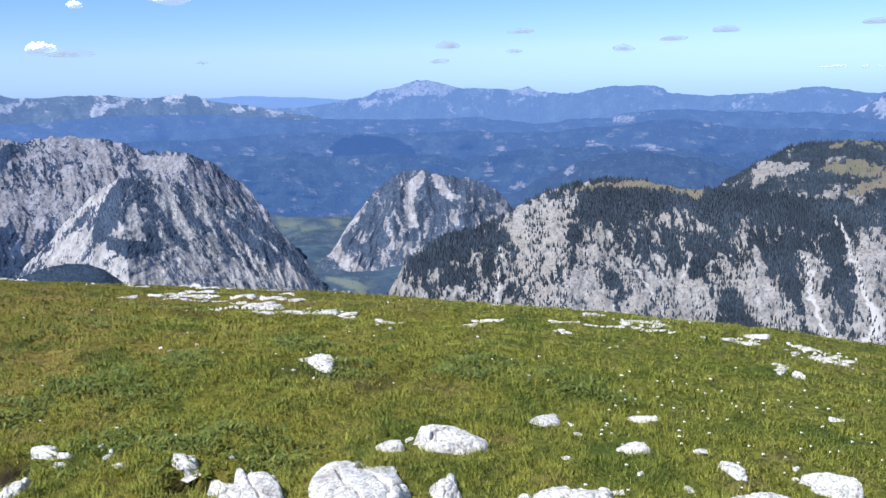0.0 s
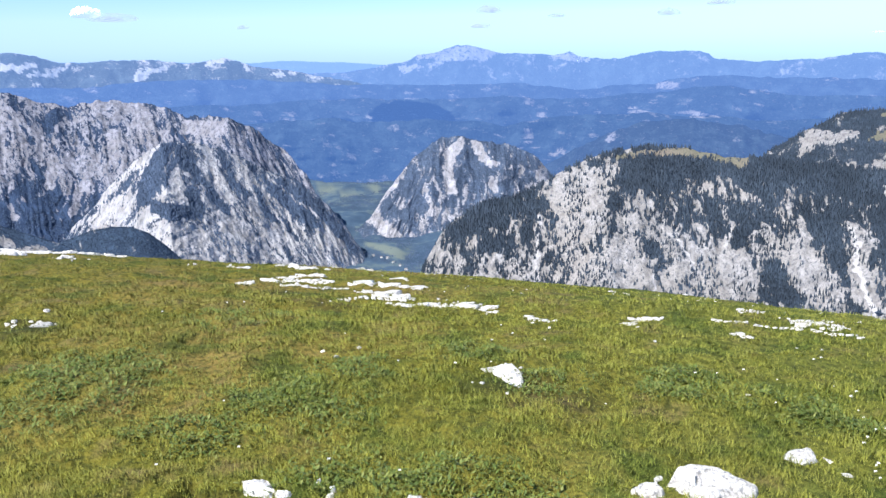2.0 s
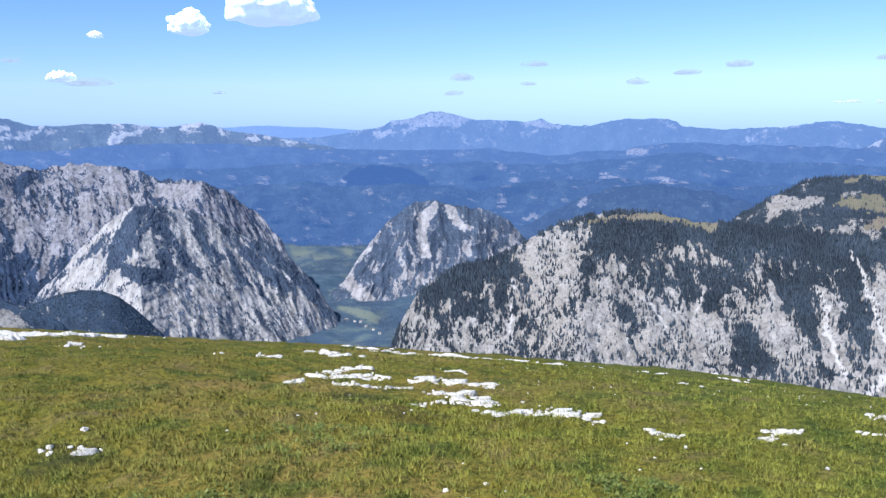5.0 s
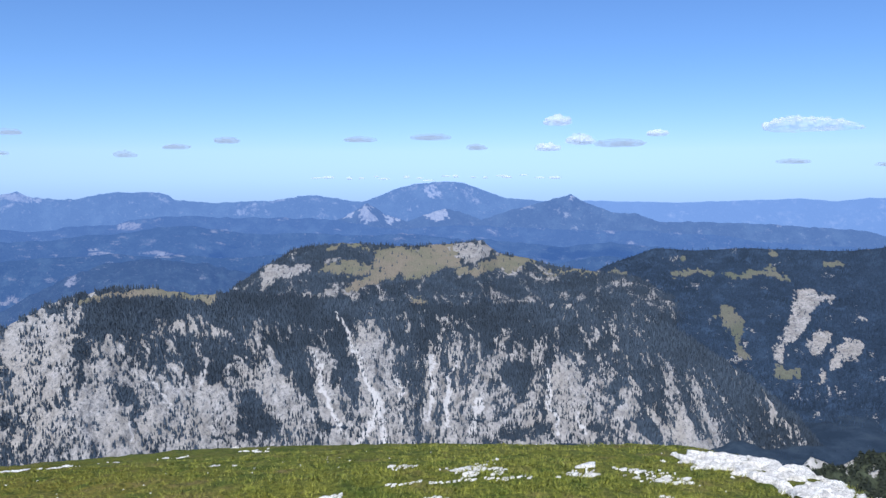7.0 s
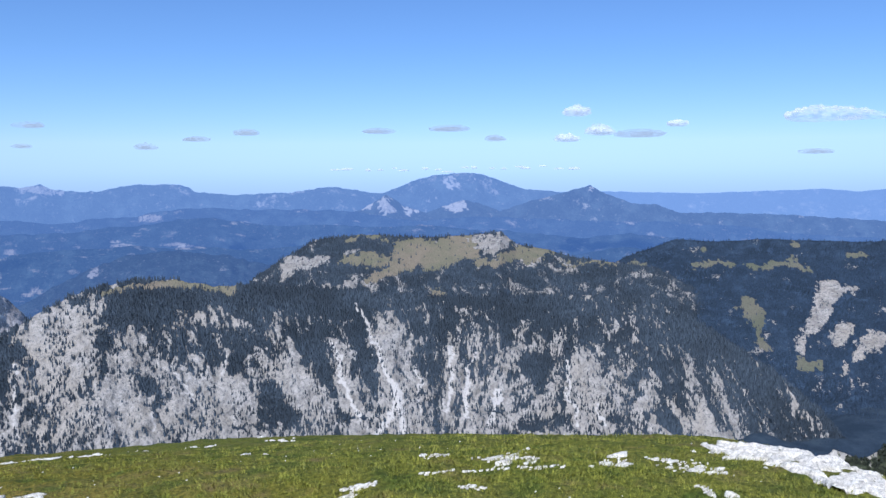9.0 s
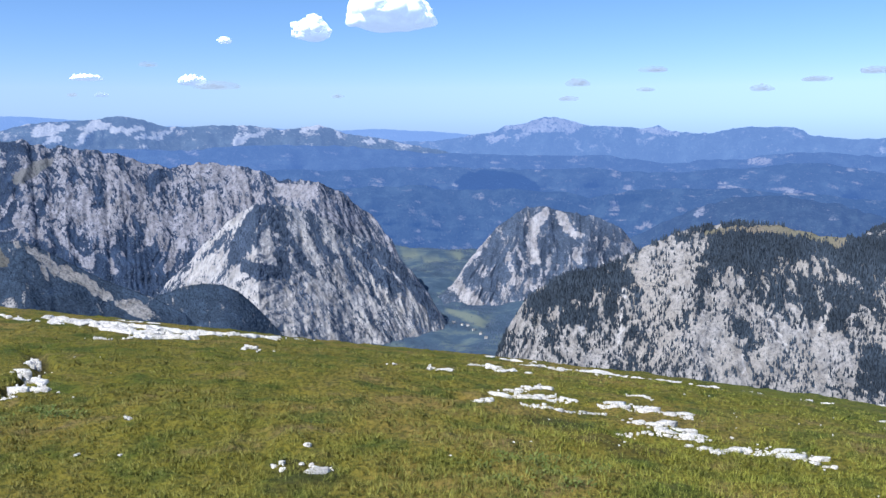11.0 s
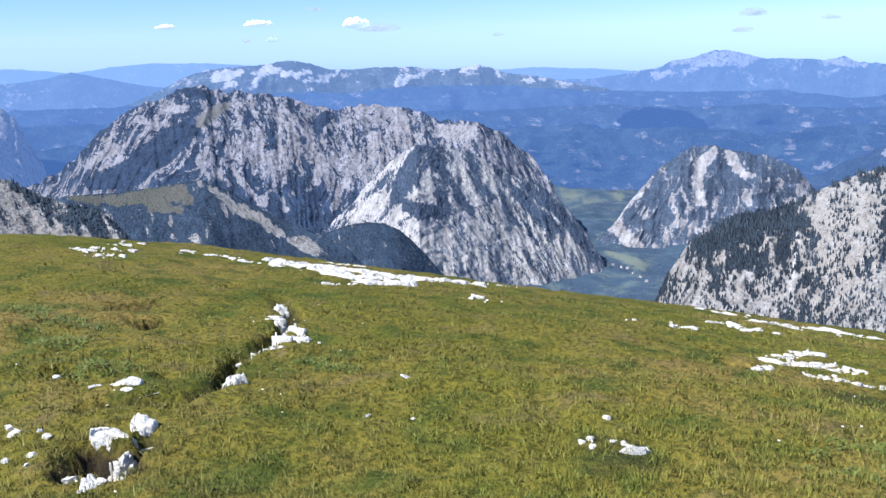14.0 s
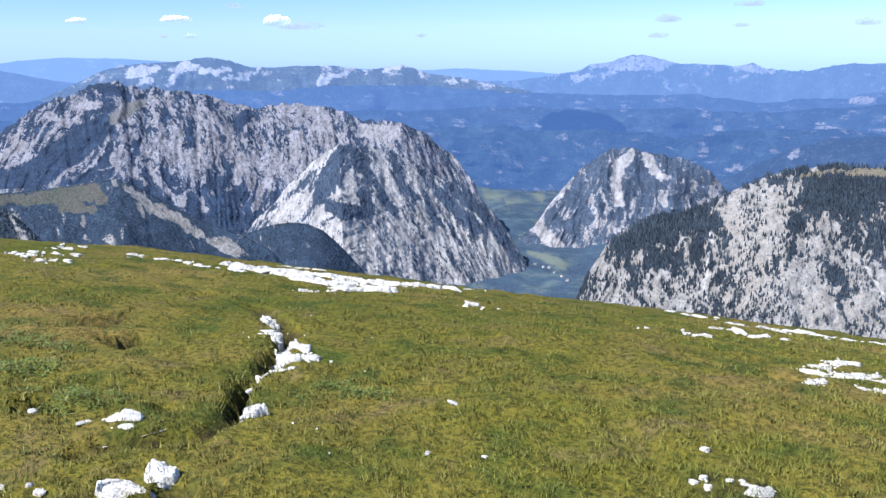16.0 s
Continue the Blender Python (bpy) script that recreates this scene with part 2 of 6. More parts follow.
# ---- mountains ----
def patch(az, el, spec):
    """How deep a bearing and an elevation lie in a patch: (bearing, elevation, half width, half height, lean)."""
    if isinstance(spec, list):     # a strip through points (bearing, elevation, half width)
        d = np.full(np.broadcast(az, el).shape, 99.0)
        for (a0, e0, w0), (a1, e1, w1) in zip(spec, spec[1:] or spec):
            ua, ue = a1 - a0, e1 - e0
            t = np.clip(((az - a0) * ua + (el - e0) * ue) / max(ua * ua + ue * ue, 1e-9), 0, 1)
            d = np.minimum(d, np.hypot(az - a0 - t * ua, el - e0 - t * ue) / (w0 + t * (w1 - w0)))
        return step(1.35, 0.5, d)
    a0, e0, w, h, lean = spec
    d = np.hypot((az - a0 - lean * (el - e0)) / w, (el - e0) / h)
    return step(1.25, 0.55, d)


def ragged(az, el, seed, strength=1.0):
    """Bearings and elevations shifted about, so that patches get torn edges."""
    def sway(k):
        return strength * ((fbm(az / 0.9, el / 0.9, 2, seed + k) - 0.5) * 0.9 + (fbm(az / 0.22, el / 0.22, 3, seed + k + 5, 0.6) - 0.5) * 0.75)
    return az + sway(0), el + sway(20)


def mountain(name, label, crest, material, foot=FLOOR - 80, cot=1.0, back=0.6, cols=300, rows=90, gully=(30, 110), fine=(8, 28), jag=1.0,
             bias=((0, -0.4), (1, 0.2)), streak=(16, 75), contrast=1.6, bare=(), wooded=(), turf=(), fans=(), dashes=1.0, flute=2.6, veg=0.5, chutes=0.0, spread=(0.0, 0.0), seed=1, category="mountain", shape=1.0, side=(), scree=0.6, lean=0.0, torn=1.0, strip=1.3, woody=1.7, wash=1.0):
    """One mountain. crest: bearing, elevation (degrees from the eye) and distance of points of its ridge. cot: run of the face over its drop.
    gully, fine: depth and width of the ribs. bias: bareness from the ridge (0) down to the foot (1). Returns what forest() wants."""
    c = np.array(crest, float)
    az = np.linspace(c[0, 0], c[-1, 0], cols)
    el, dist = np.interp(az, c[:, 0], c[:, 1]), np.interp(az, c[:, 0], c[:, 2])
    along = np.radians(az - az[0]) * dist.mean()
    top = EYE + dist * np.tan(np.radians(el))
    top = top + jag * dist * 0.0022 * (fbm(along / 22, along * 0, 4, seed) - 0.5) * 2
    drop = np.maximum(top - foot, 15)
    run = np.maximum(drop * cot, 25)
    behind = np.linspace(-1, 0, max(8, rows // 6))[:-1]
    s = np.concatenate([behind, np.linspace(0, 1, rows)])[:, None]
    down = np.abs(s) ** np.where(s < 0, 1.0, shape)
    r = dist[None, :] - run[None, :] * np.where(s < 0, s * back / max(cot, 0.1), s)
    z = top[None, :] - drop[None, :] * down
    length = np.abs(s) * np.hypot(drop, run)[None, :]
    here = along[None, :] + 0 * s
    middle = np.interp(spread[0], az, along)
    here = middle + (here - middle) / (1 + spread[1] * np.clip(s, 0, 1))
    if isinstance(lean, tuple):     # bearing and lean of the ribs
        k = np.array(lean, float)
        lean = np.interp(az, k[:, 0], k[:, 1])[None, :]
    warp = (fbm(here / 140, length / 140, 3, seed + 40) - 0.5) * 60 + lean * length
    kink = (fbm(here / 30, length / 30, 2, seed + 45) - 0.5) * 18 * fine[1] / 30
    env = step(0.0, 0.22, s)
    big = ridged((here + warp) / gully[1], length / (gully[1] * 3.2), 4, seed + 7)
    small = ridged((here + warp + kink * 2.6 / flute) / fine[1], length / (fine[1] * flute), 5, seed + 19)
    wide = ridged((here + warp + kink * 2) / (fine[1] * 2.0), length / (fine[1] * flute * 2.0), 5, seed + 23)
    small = small * step(1.0, 0.35, s) + wide * step(0.15, 0.75, s) * 1.0 + 0.45 * np.clip(1 - step(1.0, 0.35, s) - step(0.15, 0.75, s), 0, 1)
    lump = fbm(here / (fine[1] * 0.6), length / (fine[1] * 0.6), 3, seed + 27) - 0.5
    r = r - env * (gully[0] * (big - 0.45) * 2 + fine[0] * (small - 0.45) * 2) - fine[0] * 0.6 * lump * step(0, 0.05, s)
    z = z + fine[0] * 0.35 * lump * step(0, 0.08, s)
    a2 = az[None, :] + 0 * s
    e2 = np.degrees(np.arctan2(z - EYE, r))
    b = np.array(bias, float)
    rock = np.interp(np.clip(s, 0, 1), b[:, 0], b[:, 1]) + 0 * r
    if side:
        k = np.array(side, float)
        rock = rock + np.interp(a2, k[:, 0], k[:, 1])
    marks = (fbm((here + warp + kink) / streak[0], length / streak[1], 4, seed + 60, 0.55) - 0.5) * 1.2 + (fbm((here + warp) / (streak[0] * 4), length / (streak[1] * 1.6), 4, seed + 70) - 0.5) * 0.65
    dash = (fbm((here + warp + kink) / (streak[0] * 0.32), length / (streak[0] * 1.5), 2, seed + 65) - 0.5) * 2.0 * dashes
    rock = rock + contrast * marks + dash + veg * (small - 0.5)
    frayed = (fbm(here / (streak[0] * 1.3), length / (streak[0] * 2.0), 4, seed + 80, 0.6) - 0.5) * 1.3
    at, et = ragged(a2, e2, seed + 100, torn)
    for p in wooded:
        deep = patch(at, et, p)
        rock = rock - woody * step(0.3, 0.7, (deep + 0.5 * frayed) * step(0, 0.2, deep))
    for p in bare:
        deep = patch(at, et, p)
        rock = rock + strip * step(0.35, 0.65, (deep + 0.6 * frayed) * step(0, 0.2, deep))
    rock = np.clip(0.5 + rock, 0, 1)
    green = 0 * rock
    for p in turf:
        deep = patch(at, et, p)
        green = np.maximum(green, step(0.35, 0.6, (deep + 0.5 * frayed) * step(0, 0.2, deep)))
    pale = scree * step(0.30, 0.18, small) * step(0.25, 0.5, s) * step(0.45, 0.7, rock)
    if chutes:
        run_off = 1 - np.abs(2 * smooth_noise((here + warp + kink) / chutes, length / (chutes * 4.0), seed + 90) - 1)
        line = step(0.945, 0.975, run_off) * step(0.12, 0.3, s) * step(0.35, 0.6, rock + 0.2)
        pale = np.maximum(pale, 0.8 * line)
        rock = np.where(line > 0.5, np.maximum(rock, 0.8), rock)
    for p in fans:
        pale = np.maximum(pale, wash * step(0.3, 0.7, patch(at, et, p) + 0.5 * frayed * (wash < 1)))
        rock = np.where(pale > 0.3, 1.0, rock)
    x, y = STAND[0] + r * np.sin(np.radians(a2)), STAND[1] + r * np.cos(np.radians(a2))
    pts = np.stack([x, y, z], -1)
    me = raw_mesh(name, pts, grid_faces(*r.shape), (("bare", np.clip(rock + 0.17, 0, 1)), ("turf", green), ("scree", pale)))
    me.materials.append(material)
    ob = tagged(new(name, me), label, category, kind="structure")
    return pts[len(behind):], rock[len(behind):], green[len(behind):]


def forest(label, land, count, height, seed=5, most=0.5, meadow_trees=0.04, material=None, slim=0.17, tiers=1, sparse=0.03):
    """Conifers over the wooded part of a mountain, joined."""
    rng = np.random.default_rng(seed)
    pts, rock, green = land
    a, b = pts[1:, :-1] - pts[:-1, :-1], pts[:-1, 1:] - pts[:-1, :-1]
    area = np.linalg.norm(np.cross(a, b), axis=-1)
    rk = rock[:-1, :-1]
    clumps = sparse * (0.1 + 2.2 * step(0.48, 0.6, fbm(pts[:-1, :-1, 0] / 22, (pts[:-1, :-1, 1] + pts[:-1, :-1, 2]) / 70, 3, seed + 3)))
    want = np.maximum(np.clip(1.15 - 1.25 * rk, 0.0, 1.0) ** 1.3, clumps) * np.where(green[:-1, :-1] > 0.5, meadow_trees, 1.0)
    w = (area * want).ravel()
    pick = rng.choice(w.size, count, p=w / w.sum())
    i, j = np.unravel_index(pick, area.shape)
    u, v = rng.random(count), rng.random(count)
    base = pts[i, j] + a[i, j] * u[:, None] + b[i, j] * v[:, None]
    h = height * (0.55 + 0.75 * rng.random(count)) * (0.8 + 0.4 * fbm(base[:, 0] / 60, base[:, 1] / 60, 2, seed))
    wide = h * slim * (1 + 0.4 * rng.random(count))
    turn = rng.random(count) * 6.28
    n = 4
    ang = turn[:, None] + np.arange(n) * 2 * np.pi / n
    wob = 0.8 + 0.4 * rng.random((count, n))
    ring1 = np.stack([np.cos(ang) * wide[:, None] * wob, np.sin(ang) * wide[:, None] * wob, np.broadcast_to(h[:, None] * 0.10, ang.shape)], -1)
    ring2 = np.stack([np.cos(ang + 0.6) * wide[:, None] * 0.55 * wob, np.sin(ang + 0.6) * wide[:, None] * 0.55 * wob, h[:, None] * (0.45 + 0.1 * wob)], -1)
    tip = np.stack([wide * 0.1 * np.cos(turn), wide * 0.1 * np.sin(turn), h], -1)[:, None, :]
    k = np.arange(n)
    k1 = (k + 1) % n
    if tiers == 2:
        verts = np.concatenate([ring1, ring2, tip], 1) + base[:, None, :]
        tri = np.concatenate([np.stack([k, k1, n + k], -1), np.stack([n + k, n + k1, 2 * n + 0 * k], -1)])
    else:
        verts = np.concatenate([ring1, tip], 1) + base[:, None, :]
        tri = np.stack([k, k1, n + 0 * k], -1)
    faces = (np.arange(count)[:, None, None] * verts.shape[1] + tri[None]).reshape(-1, 3)
    me = raw_mesh("forest", verts, faces)
    out = verts - base[:, None, :]
    out = out / (np.hypot(out[..., 0], out[..., 1])[..., None] + 1e-6) * (0.75, 0.75, 0.0) + (0.0, 0.0, 0.65)     # soft needles scatter the light
    me.normals_split_custom_set_from_vertices((out / np.linalg.norm(out, axis=-1, keepdims=True)).reshape(-1, 3))
    me.materials.append(material or SPRUCE)
    return tagged(new("forest", me), label, "forest", kind="stuff")


# the long limestone wall across the gorge
WALL_BARE = [[(7.6, -8.1, 1.1), (5.7, -10.6, 1.47), (6.2, -12.2, 1.47), (8.4, -11.7, 0.74)], [(2.6, -11.9, 0.74), (2.3, -13.3, 0.49)], [(9.8, -13.6, 1.1), (10.3, -15.5, 0.98)], [(12.2, -12.8, 0.69), (13.8, -13.5, 0.93), (14.6, -15.1, 0.93)], [(16.7, -14.5, 1.18), (18.0, -16.0, 1.03)], [(20.5, -13.3, 0.93), (22.2, -14.7, 0.93), (23.0, -15.9, 0.86)], [(20.0, -9.2, 0.17), (20.3, -10.7, 0.17)], [(16.6, -9.8, 0.54), (17.9, -10.0, 0.34)], [(27.4, -8.8, 0.71), (27.6, -11.2, 1.28), (28.3, -13.7, 1.4), (28.7, -17.0, 1.48)], [(23.9, -11.5, 0.36), (24.6, -13.9, 0.48), (25.5, -16.2, 0.54), (26.0, -17.5, 0.51)]]
WALL_BARE += [[(21.1, -11.8, 0.46), (20.6, -13.5, 0.97), (22.4, -15.8, 0.97)], [(16.9, -14.3, 1.15), (16.3, -16.0, 1.02)], [(20.1, -10.1, 0.26), (20.3, -9.3, 0.2)], [(32.0, -11.3, 0.36), (32.4, -13.5, 0.41), (32.1, -15.7, 0.46), (31.7, -17.5, 0.41)], [(35.6, -12.8, 0.46), (35.4, -14.8, 0.46), (36.0, -17.0, 0.77)], [(36.6, -11.5, 0.41), (37.8, -10.0, 0.36)], [(41.5, -12.5, 0.87), (41.0, -14.7, 0.87), (42.1, -17.2, 1.23)], [(33.4, -9.4, 0.26)], [(33.9, -14.7, 0.23), (33.7, -17.4, 0.31)], [(46.1, -8.9, 0.41), (46.8, -9.2, 0.23)], [(48.4, -12.6, 0.36), (48.7, -14.0, 0.41)], [(46.6, -14.2, 0.36), (45.9, -13.1, 0.26)]]
WALL_BARE += [[(49.8, -12.8, 0.31), (50.7, -15.1, 0.41), (51.6, -16.4, 0.41)], [(48.1, -15.9, 0.36), (48.6, -17.3, 0.31)], [(49.2, -15.9, 0.31), (49.5, -17.3, 0.41), (51.0, -17.5, 0.51)], [(54.1, -13.9, 0.28), (55.3, -15.2, 0.38), (56.1, -15.7, 0.43), (57.0, -17.1, 0.33)], [(57.2, -14.9, 0.18), (58.0, -16.2, 0.18)], [(46.0, -16.2, 0.26), (46.2, -17.3, 0.26)], [(52.4, -15.0, 0.2)], [(44.9, -11.4, 0.26), (44.8, -10.0, 0.2)]]
WALL_WOODED = [[(10.9, -7.6, 0.69), (15.6, -8.2, 0.93), (18.6, -8.2, 0.81), (22.5, -8.6, 0.93)], [(10.3, -8.7, 1.18), (12.2, -9.0, 1.18)], [(11.1, -13.3, 0.39), (12.2, -14.9, 0.39)], [(17.9, -11.8, 0.59), (17.2, -12.9, 0.34)], [(21.9, -11.7, 0.74), (23.3, -10.6, 0.69)], [(22.9, -12.4, 0.39), (23.9, -15.1, 0.34)], [(25.4, -11.3, 0.44), (26.4, -13.7, 0.44), (26.9, -15.3, 0.25)], [(1.7, -14.1, 0.64)], [(0.1, -10.7, 0.93), (2.0, -10.8, 0.54)], [(2.9, -14.9, 0.44)], [(15.6, -11.9, 0.44)], [(19.4, -15.1, 0.64), (20.6, -16.4, 0.64)], [(19.3, -14.4, 0.51), (20.2, -15.5, 0.66), (21.6, -17.0, 0.61)], [(25.5, -10.8, 0.71), (26.4, -13.1, 0.61)]]
WALL_WOODED += [[(22.8, -12.2, 0.61), (23.5, -14.6, 0.41), (24.4, -16.3, 0.26)], [(29.8, -10.0, 0.51), (30.0, -11.4, 0.31)], [(30.5, -12.0, 0.33), (30.7, -14.5, 0.31)], [(18.2, -7.9, 1.02), (24.3, -9.4, 0.87), (31.0, -8.1, 0.92), (39.4, -9.6, 1.17)], [(38.7, -12.7, 0.71), (38.4, -14.6, 0.56), (37.3, -12.6, 0.46)], [(31.0, -13.4, 0.26)], [(34.6, -16.1, 0.2)], [(47.8, -10.6, 1.02), (51.6, -11.7, 0.77)], [(53.0, -16.7, 0.51), (52.4, -13.9, 0.64)], [(45.2, -12.8, 0.36), (45.2, -15.1, 0.31)], [(47.5, -14.5, 0.31)], [(53.9, -16.1, 0.41), (55.6, -17.4, 0.36)], [(-0.6, -11.1, 0.7), (1.5, -10.7, 0.56)], [(3.0, -12.8, 0.52), (3.3, -11.6, 0.28)], [(2.1, -12.3, 0.28)]]
WALL_WOODED += [[(6.4, -10.4, 0.28), (6.3, -12.5, 0.28)], [(4.8, -11.5, 0.28), (4.9, -13.3, 0.28)], [(9.0, -10.3, 0.31), (8.9, -12.4, 0.31)]]
WALL_BARE += [[(-3.1, -12.8, 0.63), (-3.9, -13.9, 0.84)], [(-2.0, -11.7, 0.35), (-1.8, -10.9, 0.21)], [(4.1, -9.9, 0.63), (5.6, -9.7, 1.19), (8.5, -8.9, 1.26)], [(7.3, -11.4, 1.4), (5.4, -13.3, 1.12)], [(1.9, -11.0, 0.17), (1.2, -13.8, 0.17)], [(4.1, -11.5, 0.17), (4.4, -14.1, 0.24)], [(0.5, -12.4, 0.28), (0.3, -13.8, 0.24)], [(2.3, -13.8, 0.56)], [(-4.2, -12.9, 0.42), (-3.7, -14.4, 0.63), (-1.9, -14.5, 0.49)], [(-2.5, -11.4, 0.42), (-1.8, -12.2, 0.31)]]
WALL_WOODED += [[(-2.1, -12.7, 0.56), (0.4, -11.8, 0.70), (2.8, -11.0, 0.52)], [(-0.7, -13.9, 0.42), (2.3, -13.1, 0.63), (3.2, -14.1, 0.42)], [(-1.2, -11.7, 0.35), (1.6, -10.7, 0.35)], [(4.5, -14.7, 0.31), (4.3, -13.5, 0.24)], [(6.7, -13.0, 0.24), (6.3, -13.9, 0.21)]]
WALL_RUNS = [[(25.6, -9.2, 0.13), (26.8, -11.5, 0.15), (27.7, -13.7, 0.18), (28.5, -15.4, 0.23), (28.9, -17.6, 0.28)], [(28.3, -15.9, 0.23), (27.0, -17.9, 0.23)], [(31.9, -12.1, 0.1), (32.4, -14.0, 0.15), (32.0, -16.2, 0.18)], [(34.1, -12.2, 0.1), (33.2, -14.2, 0.15), (33.4, -16.8, 0.15)], [(35.6, -15.1, 0.15), (35.0, -17.2, 0.18)], [(40.3, -12.7, 0.13), (40.6, -15.3, 0.15), (41.1, -17.2, 0.15)], [(24.0, -11.8, 0.1), (24.8, -14.5, 0.13), (25.9, -17.0, 0.15)], [(29.9, -13.3, 0.1), (29.9, -16.6, 0.1)], [(42.6, -15.9, 0.1), (43.0, -17.3, 0.1)], [(4.0, -11.6, 0.1), (3.7, -16.0, 0.1)], [(1.2, -14.0, 0.1), (0.9, -15.7, 0.1)]]
WALL_RUNS += [[(13.5, -13.0, 0.1), (14.5, -15.1, 0.12)], [(11.8, -15.2, 0.07), (11.8, -16.5, 0.07)], [(16.8, -12.1, 0.07), (16.4, -13.5, 0.1)]]
wall_land = mountain(
    "gorge_wall", "long grey limestone wall with spruces on its rim", material=NEAR_SLOPE, seed=3,
    crest=[(-5.6, -17.5, 1480), (-5.0, -16.2, 1480), (-4.0, -14.2, 1490), (-3.0, -12.5, 1500), (-1.8, -11.6, 1510), (-0.2, -10.8, 1520), (1.8, -10.3, 1530),
           (3.6, -9.6, 1540), (4.9, -8.8, 1550), (6.9, -7.8, 1560), (8.9, -7.2, 1570), (11.2, -6.85, 1580), (13.6, -6.95, 1590), (15.9, -7.45, 1590),
           (20.7, -7.75, 1580), (24.1, -7.95, 1570), (27.0, -8.35, 1560), (34.0, -8.7, 1570), (41.8, -8.4, 1590), (45.0, -8.5, 1600),
           (47.0, -9.0, 1600), (48.9, -10.0, 1600), (51.3, -11.4, 1590), (54.4, -13.3, 1570), (56.7, -15.1, 1550), (59.5, -18.0, 1500)],
    cot=0.95, cols=760, rows=210, gully=(26, 150), fine=(6, 32), flute=1.9, streak=(8, 24), contrast=2.0, dashes=0.75, veg=0.6, torn=0.7, scree=0.35,
    lean=((-6, 0.0), (10, -0.1), (20, -0.35), (30, -0.15), (36, 0.1), (42, -0.2), (48, -0.6), (58, -0.75)),
    strip=0.7, woody=0.72, bias=((0, -0.5), (0.15, -0.3), (0.35, 0.02), (0.6, 0.1), (1, 0.12)), side=((-5, 0.4), (-1, 0.1), (3, 0.0), (5, 0.1), (12, 0), (40, -0.05), (46, -0.3), (58, -0.45)),
    fans=WALL_RUNS,
    bare=WALL_BARE,
    wooded=WALL_WOODED,
    turf=[[(9.1, -7.6, 0.2), (10.8, -7.3, 0.28), (12.3, -7.25, 0.3), (14.7, -7.35, 0.4), (17.0, -7.75, 0.35)]])
forest("dark spruces on the gorge wall", wall_land, 76000, 8.0, seed=11, sparse=0.05, slim=0.15)

# the pasture plateau behind its rim
plateau_land = mountain(
    "plateau", "wooded plateau with a yellow-green pasture on top", material=NEAR_SLOPE, seed=8,
    crest=[(17.5, -8.2, 2150), (18.8, -7.0, 2160), (20.8, -5.7, 2190), (22.9, -4.55, 2230), (26.1, -4.25, 2250), (29.7, -4.5, 2260), (33.4, -4.4, 2270), (35.7, -4.15, 2280),
           (36.8, -5.0, 2270), (38.8, -5.35, 2260), (40.7, -5.9, 2250), (43.5, -6.2, 2240), (46.2, -6.5, 2230), (50.0, -8.5, 2200), (54.0, -12.0, 2150)],
    foot=-410, cot=3.6, cols=360, rows=130, gully=(14, 150), fine=(6, 30), streak=(40, 60), contrast=1.0, bias=((0, -0.6), (1, -0.7)), dashes=0.45, jag=0.5,
    bare=[[(20.6, -6.9, 0.32), (21.5, -6.2, 0.47), (23.4, -5.8, 0.32)], [(22.5, -8.1, 0.16), (24.1, -7.9, 0.29), (25.6, -7.7, 0.18)], [(33.2, -4.8, 0.21), (34.6, -5.0, 0.42), (36.4, -4.8, 0.37)],
          [(22.3, -4.9, 0.21)], [(36.8, -6.4, 0.08), (38.6, -6.2, 0.11)], [(35.6, -4.4, 0.21)], [(19.5, -6.3, 0.11), (20.4, -5.7, 0.13)], [(18.5, -6.9, 0.13)], [(25.5, -5.4, 0.16)]],
    turf=[[(28.4, -5.3, 0.55), (30.3, -5.4, 0.90), (32.3, -5.7, 0.69), (33.8, -5.4, 0.42)], [(24.8, -5.9, 0.23), (26.3, -5.9, 0.42), (28.4, -6.1, 0.23)],
          [(26.7, -7.5, 0.42), (28.2, -6.6, 0.52), (30.0, -6.2, 0.48), (32.0, -6.3, 0.42)], [(31.4, -4.9, 0.27), (33.3, -4.7, 0.31)],
          [(36.0, -5.8, 0.48), (37.9, -5.7, 0.55), (40.2, -5.5, 0.34)], [(40.2, -6.3, 0.17), (43.5, -6.4, 0.17)], [(25.0, -4.4, 0.17), (27.4, -4.5, 0.21)],
          [(32.3, -5.9, 0.34), (36.1, -6.2, 0.27)], [(30.9, -8.4, 0.27), (31.9, -8.4, 0.21)]])
forest("spruces scattered over the plateau", plateau_land, 26000, 8.0, seed=12, meadow_trees=0.035)

# wooded mountain side beyond the right end of the wall
SLIPS = [[(57.9, -7.5, 0.31), (56.9, -7.7, 0.87), (56.5, -8.7, 0.66), (55.9, -10.1, 0.38), (55.2, -11.6, 0.23)], [(58.3, -9.7, 0.31), (57.5, -10.3, 0.56), (57.1, -10.5, 0.26)], [(59.8, -10.2, 0.36), (58.9, -10.7, 0.33), (58.6, -11.8, 0.18)], [(69.7, -8.1, 0.46), (70.1, -9.1, 0.71), (70.7, -9.6, 0.31)], [(70.3, -7.7, 0.31), (71.2, -7.6, 0.36), (71.8, -7.8, 0.2)], [(72.6, -8.9, 0.51), (73.0, -9.7, 0.36)], [(70.3, -10.5, 0.2), (70.6, -10.9, 0.15)], [(71.5, -10.3, 0.36), (71.3, -9.9, 0.18)], [(64.4, -11.2, 0.1), (66.0, -11.2, 0.2), (67.6, -11.1, 0.23)], [(63.4, -10.9, 0.2)], [(67.6, -5.5, 0.23)], [(47.0, -7.1, 0.2), (46.4, -7.2, 0.15)]]
